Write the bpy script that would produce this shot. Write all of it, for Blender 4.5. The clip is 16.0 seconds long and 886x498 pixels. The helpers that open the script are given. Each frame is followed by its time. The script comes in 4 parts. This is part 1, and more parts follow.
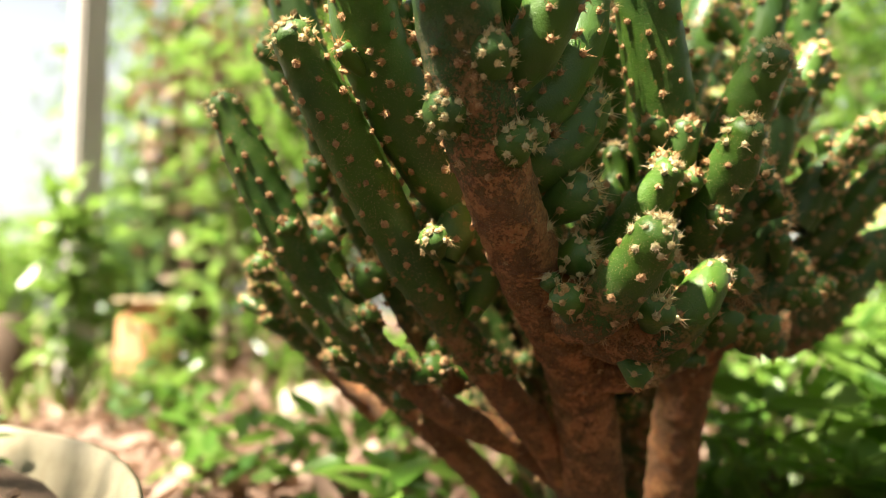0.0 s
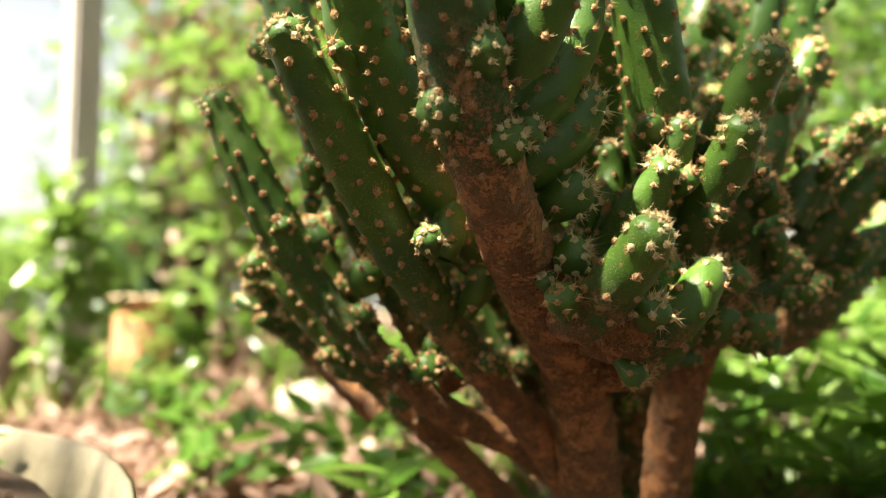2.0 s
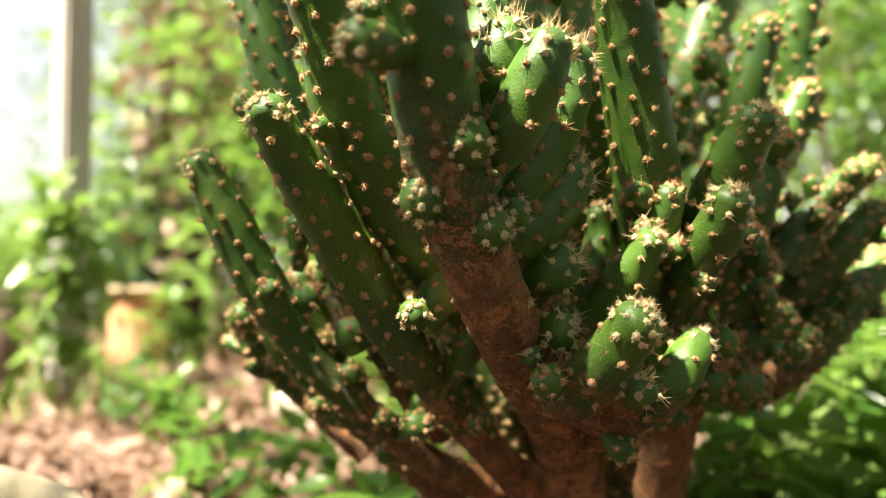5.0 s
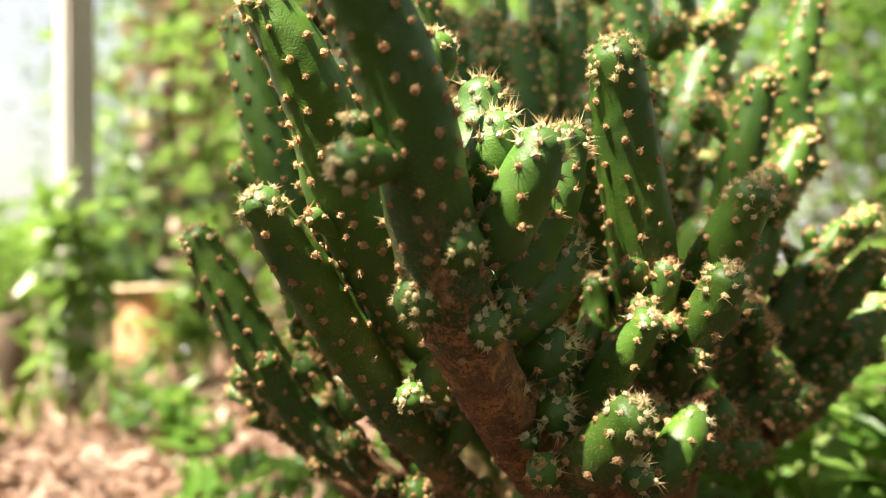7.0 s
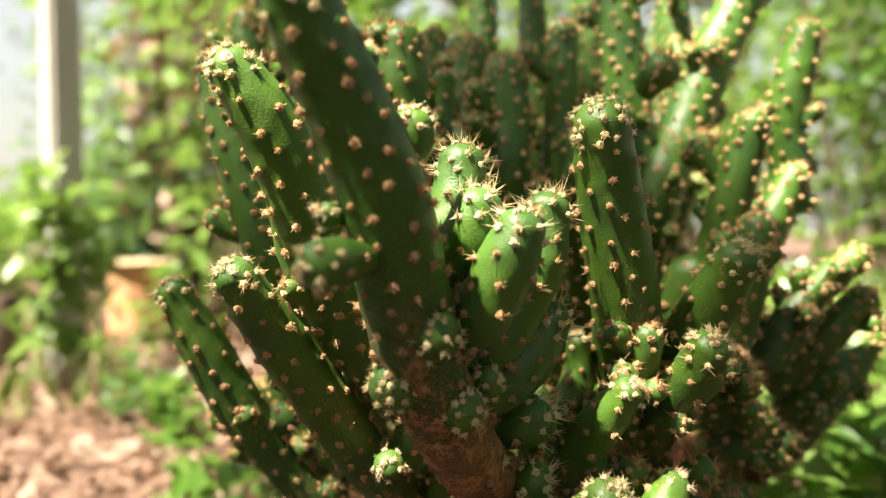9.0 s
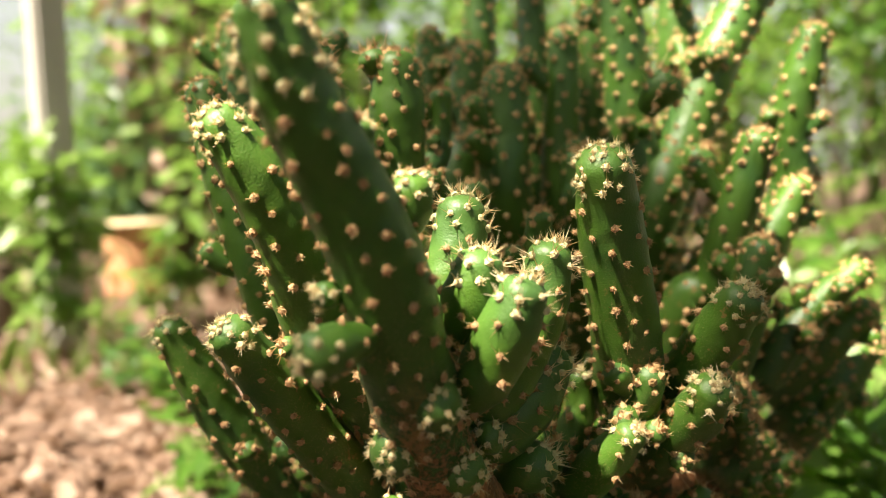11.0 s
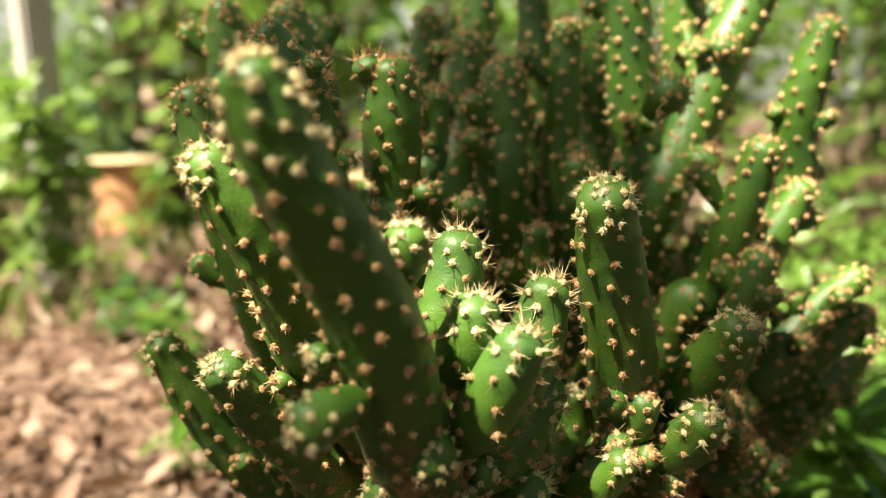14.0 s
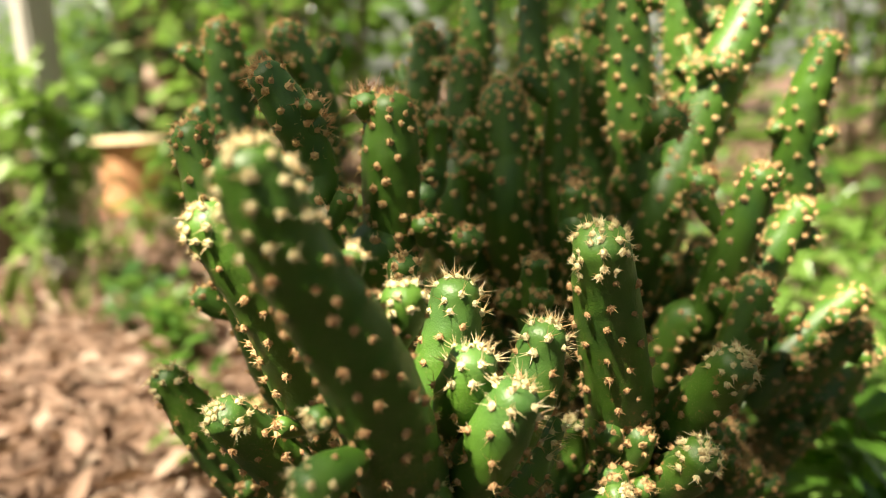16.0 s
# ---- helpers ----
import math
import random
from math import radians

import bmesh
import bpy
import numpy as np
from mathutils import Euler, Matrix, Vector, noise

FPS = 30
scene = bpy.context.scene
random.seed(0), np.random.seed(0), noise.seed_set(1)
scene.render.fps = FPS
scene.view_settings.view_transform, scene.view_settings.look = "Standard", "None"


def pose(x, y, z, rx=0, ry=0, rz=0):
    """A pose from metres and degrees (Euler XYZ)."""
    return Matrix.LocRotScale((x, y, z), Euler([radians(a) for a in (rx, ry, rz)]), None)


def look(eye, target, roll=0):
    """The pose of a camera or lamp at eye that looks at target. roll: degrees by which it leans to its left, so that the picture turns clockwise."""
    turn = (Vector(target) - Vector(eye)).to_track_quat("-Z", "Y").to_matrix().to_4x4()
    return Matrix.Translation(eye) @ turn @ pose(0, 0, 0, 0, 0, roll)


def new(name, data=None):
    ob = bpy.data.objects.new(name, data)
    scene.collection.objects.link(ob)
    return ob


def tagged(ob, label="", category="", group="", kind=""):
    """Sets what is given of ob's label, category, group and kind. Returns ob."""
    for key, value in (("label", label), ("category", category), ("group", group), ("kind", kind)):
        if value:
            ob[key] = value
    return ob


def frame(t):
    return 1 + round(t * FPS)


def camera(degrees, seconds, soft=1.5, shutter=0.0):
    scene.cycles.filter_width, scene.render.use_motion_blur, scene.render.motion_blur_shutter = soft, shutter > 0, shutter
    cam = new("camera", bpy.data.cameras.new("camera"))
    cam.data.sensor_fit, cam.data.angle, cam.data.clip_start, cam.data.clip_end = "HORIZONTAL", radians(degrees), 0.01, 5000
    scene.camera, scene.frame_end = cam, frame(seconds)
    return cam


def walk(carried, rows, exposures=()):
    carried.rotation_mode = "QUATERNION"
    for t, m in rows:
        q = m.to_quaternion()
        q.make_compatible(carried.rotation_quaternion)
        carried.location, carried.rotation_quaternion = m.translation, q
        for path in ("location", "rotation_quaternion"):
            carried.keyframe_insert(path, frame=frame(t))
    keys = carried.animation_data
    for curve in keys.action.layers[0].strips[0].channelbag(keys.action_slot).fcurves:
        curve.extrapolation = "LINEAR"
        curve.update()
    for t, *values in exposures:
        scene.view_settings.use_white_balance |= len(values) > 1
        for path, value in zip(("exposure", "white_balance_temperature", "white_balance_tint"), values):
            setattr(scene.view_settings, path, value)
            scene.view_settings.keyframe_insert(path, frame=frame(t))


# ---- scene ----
cam = camera(61.7, 16.0, soft=0.6)
cam.data.dof.use_dof = True
cam.data.dof.focus_distance = 0.257
cam.data.dof.aperture_fstop = 5.6
cam.data.dof.aperture_blades = 0
METRES, EYE, TILT, LEAN, TURN = 0.22, 0.18, 5.0, 0.0, 0.0
ROWS = [
    (0.0, 0.0, 0.0, 0.0, 0.0, 0.0, -0.0),
    (0.5, -0.0019, -0.0021, -0.0023, -0.21, 0.01, 0.03),
    (1.0, -0.0019, 0.0004, -0.0031, -0.24, -0.09, 0.03),
    (1.5, 0.001, 0.0039, 0.0032, -0.1, -0.15, 0.05),
    (2.0, 0.0036, 0.0083, 0.0049, -0.25, -0.29, 0.13),
    (2.5, 0.0081, 0.0135, 0.0139, -0.41, -0.45, 0.13),
    (3.0, 0.0167, 0.0187, 0.0384, -0.33, -0.64, 0.2),
    (3.5, 0.0219, 0.0223, 0.0642, -0.47, -0.87, 0.19),
    (6.0, 0.0254, 0.0173, 0.2412, -0.25, -2.63, 0.6),
    (6.5, 0.0323, 0.0181, 0.2818, -0.02, -2.89, 0.76),
    (7.0, 0.044, 0.0246, 0.3369, -0.01, -3.27, 1.1),
    (7.5, 0.0475, 0.0332, 0.3668, 0.15, -3.82, 1.11),
    (8.0, 0.0554, 0.0451, 0.4067, 0.0, -4.49, 0.87),
    (8.5, 0.0669, 0.0549, 0.4532, -0.09, -5.14, 0.76),
    (9.0, 0.0724, 0.0687, 0.5059, -0.41, -6.07, 0.76),
    (11.5, 0.0709, 0.1232, 0.6927, -0.78, -11.49, 1.35),
    (12.0, 0.0763, 0.1332, 0.7084, -0.83, -12.7, 1.14),
    (12.5, 0.0768, 0.1478, 0.7326, -0.88, -13.65, 1.06),
    (13.0, 0.0768, 0.1603, 0.7674, -0.94, -14.59, 0.87),
    (13.5, 0.077, 0.1677, 0.7936, -0.84, -15.2, 0.71),
    (14.0, 0.0719, 0.1778, 0.8233, -1.06, -15.69, 0.58),
    (14.5, 0.0805, 0.1818, 0.8584, -1.05, -16.2, 0.87),
    (15.0, 0.0902, 0.183, 0.8919, -0.81, -16.65, 0.88),
    (15.5, 0.092, 0.1929, 0.9175, -0.88, -17.25, 1.02),
    (16.0, 0.0857, 0.1988, 0.9413, -0.78, -18.04, 1.05),
]
walk(cam, [(t, pose(0, 0, EYE, TILT, LEAN, TURN) @ pose(METRES * x, METRES * y, METRES * z, 90 + pitch, roll, yaw)) for t, x, y, z, yaw, pitch, roll in ROWS],
     exposures=[(0.0, 2.23, 7100, 11), (8.0, 2.02, 7150, 11), (16.0, 1.56, 7450, 6)])

# ---------------------------------------------------------------- light
SUN_DIR = Vector((-0.38, -0.32, 0.87)).normalized()   # towards the sun
world = bpy.data.worlds.new("daylight")
scene.world = world
world.use_nodes = True
wn = world.node_tree.nodes
sky = wn.new("ShaderNodeTexSky")
sky.sky_type, sky.sun_disc = "NISHITA", False
sky.sun_elevation = math.asin(SUN_DIR.z)
sky.sun_rotation = math.atan2(SUN_DIR.x, SUN_DIR.y)
sky.air_density, sky.dust_density = 1.6, 4.0
wn["Background"].inputs["Strength"].default_value = 0.029
# a white haze along the horizon, over the sky's own colour
up = wn.new("ShaderNodeSeparateXYZ")
haze = wn.new("ShaderNodeValToRGB")
haze.color_ramp.elements[0].position, haze.color_ramp.elements[0].color = 0.32, (5.0, 5.0, 5.0, 1.0)
haze.color_ramp.elements[1].position, haze.color_ramp.elements[1].color = 0.52, (0.0, 0.0, 0.0, 1.0)
veil = wn.new("ShaderNodeMix")
veil.data_type, veil.blend_type = "RGBA", "ADD"
veil.inputs[0].default_value = 1.0
for a, b in ((wn.new("ShaderNodeTexCoord").outputs["Generated"], up.inputs[0]), (up.outputs["Z"], haze.inputs[0]), (sky.outputs[0], veil.inputs[6]), (haze.outputs[0], veil.inputs[7]), (veil.outputs[2], wn["Background"].inputs["Color"])):
    world.node_tree.links.new(a, b)

sun = new("sun", bpy.data.lights.new("sun", "SUN"))
sun.data.energy, sun.data.angle, sun.data.color = 6.2, radians(0.8), (1.0, 0.95, 0.85)
sun.matrix_world = look(SUN_DIR * 20, (0, 0, 0))


# ---------------------------------------------------------------- materials
class Mat:
    """A node material being put together."""

    def __init__(self, name):
        self.m = bpy.data.materials.new(name)
        self.m.use_nodes = True
        self.t = self.m.node_tree
        self.p = self.t.nodes["Principled BSDF"]

    def n(self, kind, **inputs):
        node = self.t.nodes.new("ShaderNode" + kind)
        for key, value in inputs.items():
            self.put(node.inputs[key.replace("_", " ")], value)
        return node

    def put(self, socket, value):
        if isinstance(value, bpy.types.NodeSocket):
            self.t.links.new(value, socket)
        else:
            socket.default_value = (*value, 1.0) if isinstance(value, tuple) and len(value) == 3 and socket.type == "RGBA" else value

    def coords(self):
        return self.n("TexCoord").outputs["Object"]

    def noise(self, scale, detail=4.0, rough=0.55, co=None):
        node = self.n("TexNoise", Scale=scale, Detail=detail, Roughness=rough)
        self.t.links.new(co or self.coords(), node.inputs["Vector"])
        return node.outputs["Fac"]

    def ramp(self, fac, *stops):
        node = self.n("ValToRGB")
        self.t.links.new(fac, node.inputs["Fac"])
        els = node.color_ramp.elements
        while len(els) < len(stops):
            els.new(0.5)
        for el, (pos, col) in zip(els, stops):
            el.position = pos
            el.color = (*col, 1.0) if isinstance(col, tuple) else (col, col, col, 1.0)
        return node.outputs["Color"]

    def mix(self, fac, a, b, kind="MIX"):
        node = self.t.nodes.new("ShaderNodeMix")
        node.data_type, node.blend_type = "RGBA", kind
        for socket, value in ((node.inputs[0], fac), (node.inputs[6], a), (node.inputs[7], b)):
            self.put(socket, value)
        return node.outputs[2]

    def math(self, op, a, b=0.0):
        node = self.t.nodes.new("ShaderNodeMath")
        node.operation, node.use_clamp = op, True
        self.put(node.inputs[0], a)
        self.put(node.inputs[1], b)
        return node.outputs[0]

    def attr(self, name):
        node = self.n("Attribute")
        node.attribute_name = name
        return node.outputs["Fac"]

    def bump(self, height, strength, distance):
        node = self.n("Bump", Strength=strength, Distance=distance, Height=height)
        self.t.links.new(node.outputs["Normal"], self.p.inputs["Normal"])

    def done(self, color, rough, **more):
        self.put(self.p.inputs["Base Color"], color)
        self.put(self.p.inputs["Roughness"], rough)
        for key, value in more.items():
            self.put(self.p.inputs[key.replace("_", " ")], value)
        return self.m


def cactus_skin():
    a = Mat("cactus skin")
    age_shade, bark = a.attr("age_shade"), a.attr("bark")
    green = a.ramp(age_shade, (0.0, (0.042, 0.084, 0.013)), (0.40, (0.062, 0.152, 0.016)), (0.75, (0.084, 0.186, 0.019)), (1.0, (0.098, 0.215, 0.040)))
    mottled = a.mix(a.math("MULTIPLY", a.noise(55, 3), 0.55), green, (0.026, 0.066, 0.010), "MIX")
    bloom = a.mix(a.ramp(a.noise(28, 2), (0.48, 0.0), (0.70, 0.50)), mottled, (0.022, 0.082, 0.034))
    cork = a.ramp(a.noise(260, 6, 0.7), (0.25, (0.125, 0.062, 0.030)), (0.5, (0.250, 0.125, 0.056)), (0.75, (0.370, 0.190, 0.090)))
    earth = a.ramp(a.noise(420, 5, 0.7), (0.3, (0.300, 0.115, 0.042)), (0.7, (0.600, 0.290, 0.125)))
    edge = a.math("ADD", bark, a.math("MULTIPLY", a.math("SUBTRACT", a.noise(95, 5, 0.65), 0.5), 1.6))
    barked = a.mix(a.ramp(edge, (0.42, 0.0), (0.62, 1.0)), bloom, cork)
    crust = a.math("MULTIPLY", a.ramp(a.math("ADD", a.math("MULTIPLY", a.noise(900, 6, 0.75), 0.50), a.math("MULTIPLY", a.noise(95, 5, 0.65), 0.50)), (0.485, 0.0), (0.525, 1.0)), a.ramp(bark, (0.05, 0.0), (0.45, 1.0)))
    crusted = a.mix(crust, barked, earth)
    scar = a.math("MULTIPLY", a.ramp(a.noise(150, 6, 0.72), (0.60, 0.0), (0.65, 0.85)), a.ramp(a.attr("dust"), (0.25, 0.0), (0.6, 1.0)))
    crusted = a.mix(scar, crusted, a.mix(0.5, cork, earth))
    specks = a.n("TexVoronoi", Scale=1300.0)
    a.t.links.new(a.coords(), specks.inputs["Vector"])
    dust = a.math("MULTIPLY", a.ramp(specks.outputs["Distance"], (0.16, 1.0), (0.26, 0.0)), a.ramp(a.noise(40, 4), (0.34, 0.0), (0.58, 1.0)))
    dust = a.math("MULTIPLY", dust, a.attr("dust"))
    dusty = a.mix(dust, crusted, (0.420, 0.310, 0.170))
    pores = a.n("TexVoronoi", Scale=1050.0, Randomness=0.85)
    a.t.links.new(a.coords(), pores.inputs["Vector"])
    stipple = a.math("MULTIPLY", a.ramp(pores.outputs["Distance"], (0.10, 1.0), (0.24, 0.0)), a.ramp(a.noise(120, 3), (0.35, 0.10), (0.65, 0.42)))
    dusty = a.mix(a.math("MULTIPLY", stipple, a.math("SUBTRACT", 1.0, bark)), dusty, (0.130, 0.215, 0.090))
    relief = a.math("ADD", a.math("MULTIPLY", a.noise(1400, 2), 0.09), a.math("MULTIPLY", a.noise(260, 6, 0.75), a.math("ADD", bark, 0.015)))
    a.bump(a.math("ADD", relief, a.math("MULTIPLY", crust, 0.75)), 0.9, 0.0026)
    rough = a.math("ADD", a.math("MULTIPLY", bark, 0.45), a.ramp(a.noise(70, 4), (0.3, 0.34), (0.7, 0.50)))
    return a.done(dusty, rough, Specular_IOR_Level=0.5, Subsurface_Weight=0.10, Subsurface_Radius=(0.002, 0.005, 0.001), Subsurface_Scale=1.0)


def wool(name, low, high, pale):
    a = Mat(name)
    r = a.n("ObjectInfo").outputs["Random"]
    g = a.n("NewGeometry").outputs["Random Per Island"]
    base = a.ramp(a.noise(1500, 3, 0.7), (0.3, low), (0.7, high))
    return a.done(a.mix(a.math("MULTIPLY", a.math("ADD", r, g), 0.35), base, pale), 0.9)


def spine_mat(name, *tones):
    a = Mat(name)
    g = a.n("NewGeometry").outputs["Random Per Island"]
    col = a.ramp(g, *zip((0.0, 0.5, 1.0), tones))
    m = a.done(col, 0.45, Specular_IOR_Level=0.4)
    tr = a.n("BsdfTranslucent", Color=col)
    mixs = a.n("MixShader", Fac=0.45)
    a.t.links.new(a.p.outputs[0], mixs.inputs[1])
    a.t.links.new(tr.outputs[0], mixs.inputs[2])
    a.t.links.new(mixs.outputs[0], a.t.nodes["Material Output"].inputs["Surface"])
    return m


def leaf_mat(name, dark, mid, light, trans=0.4, rough=0.45, glow=(0.25, 0.42, 0.07)):
    a = Mat(name)
    g = a.n("NewGeometry").outputs["Random Per Island"]
    col = a.ramp(g, (0.0, dark), (0.55, mid), (1.0, light))
    col = a.mix(a.math("MULTIPLY", a.noise(60, 3), 0.5), col, dark)
    m = a.done(col, rough)
    tr = a.n("BsdfTranslucent", Color=a.mix(0.55, col, glow, "MIX"))
    mixs = a.n("MixShader", Fac=trans)
    a.t.links.new(a.p.outputs[0], mixs.inputs[1])
    a.t.links.new(tr.outputs[0], mixs.inputs[2])
    a.t.links.new(mixs.outputs[0], a.t.nodes["Material Output"].inputs["Surface"])
    return m


def grainy(name, scale, low, mid, high, rough=0.9, relief=0.003):
    a = Mat(name)
    fine, coarse = a.noise(scale, 6, 0.7), a.noise(scale * 0.08, 4)
    col = a.ramp(fine, (0.28, low), (0.5, mid), (0.74, high))
    col = a.mix(a.math("MULTIPLY", coarse, 0.6), col, low)
    a.bump(fine, 0.6, relief)
    return a.done(col, rough)


def bark_mat(name, low, high, scale=12.0):
    a = Mat(name)
    co = a.n("Mapping", Scale=(1.0, 1.0, 0.14))
    a.t.links.new(a.coords(), co.inputs["Vector"])
    fib = a.noise(scale, 6, 0.7, co.outputs[0])
    col = a.mix(a.math("MULTIPLY", a.noise(3.0, 3), 0.5), a.ramp(fib, (0.3, low), (0.7, high)), low)
    a.bump(fib, 0.7, 0.006)
    return a.done(col, 0.9)


SKIN, WOOL, SPINE = cactus_skin(), wool("areole wool", (0.300, 0.140, 0.058), (0.490, 0.280, 0.135), (0.58, 0.39, 0.22)), spine_mat("pale spine", (0.600, 0.400, 0.190), (0.790, 0.630, 0.370), (0.880, 0.800, 0.580))
PALE_WOOL = wool("sun-bleached wool", (0.380, 0.205, 0.085), (0.580, 0.370, 0.175), (0.68, 0.48, 0.26))
OLD_SPINE = spine_mat("golden brown spine", (0.420, 0.230, 0.095), (0.600, 0.390, 0.190), (0.740, 0.570, 0.330))
CROWN_WOOL = wool("fresh crown wool", (0.480, 0.400, 0.190), (0.700, 0.610, 0.340), (0.80, 0.72, 0.48))
LEAF_LIGHT = leaf_mat("fresh leaf", (0.030, 0.085, 0.014), (0.085, 0.195, 0.026), (0.220, 0.360, 0.085), 0.45, 0.25)
LEAF_PALE = leaf_mat("pale lime leaf", (0.100, 0.190, 0.035), (0.190, 0.320, 0.070), (0.340, 0.460, 0.170), 0.45, 0.3)
LEAF_DEEP = leaf_mat("deep green leaf", (0.025, 0.075, 0.018), (0.050, 0.135, 0.024), (0.095, 0.210, 0.040), 0.35, 0.3)
LEAF_BLUE = leaf_mat("grey green leaf", (0.035, 0.080, 0.040), (0.060, 0.130, 0.060), (0.110, 0.190, 0.090), 0.3, 0.4)
LEAF_DRY = leaf_mat("dry leaf", (0.100, 0.055, 0.034), (0.280, 0.172, 0.122), (0.540, 0.400, 0.320), 0.15, 0.8, (0.45, 0.25, 0.12))
GRASS = leaf_mat("grass", (0.070, 0.110, 0.020), (0.120, 0.185, 0.035), (0.260, 0.270, 0.090), 0.35, 0.5)
SOIL = grainy("red earth", 22.0, (0.065, 0.036, 0.024), (0.150, 0.086, 0.058), (0.300, 0.190, 0.135), 0.95, 0.004)
POT_SOIL = grainy("potting soil", 160.0, (0.035, 0.020, 0.012), (0.095, 0.056, 0.032), (0.210, 0.135, 0.082), 0.95, 0.003)
POST = bark_mat("weathered post", (0.380, 0.350, 0.315), (0.580, 0.550, 0.510), 30.0)
BARK = bark_mat("bark", (0.060, 0.040, 0.027), (0.190, 0.130, 0.090), 20.0)
TWIG = bark_mat("twig", (0.080, 0.060, 0.035), (0.200, 0.150, 0.090), 60.0)
CUT_WOOD = grainy("sawn wood", 40.0, (0.420, 0.300, 0.170), (0.620, 0.480, 0.310), (0.760, 0.640, 0.460), 0.8, 0.001)
LOG_SIDE = bark_mat("peeled log", (0.480, 0.220, 0.105), (0.720, 0.390, 0.220), 26.0)
RIM = grainy("dusty plastic", 60.0, (0.260, 0.220, 0.140), (0.370, 0.325, 0.220), (0.450, 0.400, 0.280), 0.5, 0.0004)
STONE = grainy("pale stone", 50.0, (0.300, 0.240, 0.180), (0.440, 0.375, 0.300), (0.580, 0.510, 0.430), 0.85, 0.002)


# ---------------------------------------------------------------- building helpers
def mesh_of(name, verts, faces, material, smooth=True):
    me = bpy.data.meshes.new(name)
    me.from_pydata([tuple(map(float, v)) for v in verts], [], [tuple(map(int, f)) for f in faces])
    if smooth:
        me.polygons.foreach_set("use_smooth", [True] * len(me.polygons))
    me.materials.append(material)
    return me


def child(name, me, parent, label="", kind=""):
    ob = new(name, me)
    ob.parent = parent
    return tagged(ob, label=label, kind=kind)


def thing(name, label, category, at=(0, 0, 0), group="", kind=""):
    ob = new(name)
    ob.empty_display_size = 0.02
    ob.location = at
    return tagged(ob, label, category, group, kind)


def spline(pts, n):
    """n + 1 places along a smooth curve through pts, and the parameter of each (in spans)."""
    p = np.array(pts, float)
    p = np.vstack([2 * p[0] - p[1], p, 2 * p[-1] - p[-2]])
    out, spans = [], len(pts) - 1
    for u in np.linspace(0, spans, n + 1):
        i = min(int(u), spans - 1)
        t = u - i
        a, b, c, d = p[i:i + 4]
        out.append(0.5 * (2 * b + (c - a) * t + (2 * a - 5 * b + 4 * c - d) * t * t + (3 * b - a - 3 * c + d) * t ** 3))
    return np.array(out)


def frames_along(line):
    """Tangent and two sideways axes at each place of a line."""
    tan = np.gradient(line, axis=0)
    tan /= np.linalg.norm(tan, axis=1)[:, None] + 1e-12
    ref = np.array((0.31, -0.95, 0.05)) if abs(tan[0][2]) > 0.5 else np.array((0.1, 0.2, 0.97))
    sides = []
    for t in tan:
        ref = ref - t * ref.dot(t)
        ref /= np.linalg.norm(ref)
        sides.append(ref.copy())
    sides = np.array(sides)
    return tan, sides, np.cross(tan, sides)


def tube(line, radii, segs, cap=True):
    tan, u, v = frames_along(line)
    ang = np.linspace(0, 2 * math.pi, segs, endpoint=False)
    ring = line[:, None] + radii[:, None, None] * (np.cos(ang)[None, :, None] * u[:, None] + np.sin(ang)[None, :, None] * v[:, None])
    verts = ring.reshape(-1, 3)
    k = len(line)
    faces = [(i * segs + j, i * segs + (j + 1) % segs, (i + 1) * segs + (j + 1) % segs, (i + 1) * segs + j) for i in range(k - 1) for j in range(segs)]
    if cap:
        faces += [tuple(range(segs))[::-1], tuple((k - 1) * segs + j for j in range(segs))]
    return verts, faces


def leaves(pos, along, normal, length, width, fold=0.25, droop=0.2):
    """Many pointed leaves, seven vertices each, from arrays of base, direction, normal, length and width."""
    pos, along, normal = (np.asarray(a, float) for a in (pos, along, normal))
    along = along / (np.linalg.norm(along, axis=1)[:, None] + 1e-9)
    side = np.cross(along, normal)
    side /= np.linalg.norm(side, axis=1)[:, None] + 1e-9
    up = np.cross(side, along)
    l, w = np.asarray(length)[:, None], np.asarray(width)[:, None]
    spots = ((0, 0, 0), (0.32, 0.46, 0), (0.32, -0.46, 0), (0.40, 0, -fold), (0.70, 0.34, -0.3 * droop), (0.70, -0.34, -0.3 * droop), (1.0, 0, -droop))
    v = np.stack([pos + along * l * a + side * w * b + up * (w * c if i == 3 else l * c) for i, (a, b, c) in enumerate(spots)], axis=1).reshape(-1, 3)
    tri = np.array(((0, 3, 1), (0, 2, 3), (3, 4, 1), (2, 5, 3), (3, 6, 4), (3, 5, 6)))
    f = (np.arange(len(pos))[:, None, None] * 7 + tri[None]).reshape(-1, 3)
    return v, f


def unit(rng, n):
    d = rng.normal(size=(n, 3))
    return d / np.linalg.norm(d, axis=1)[:, None]


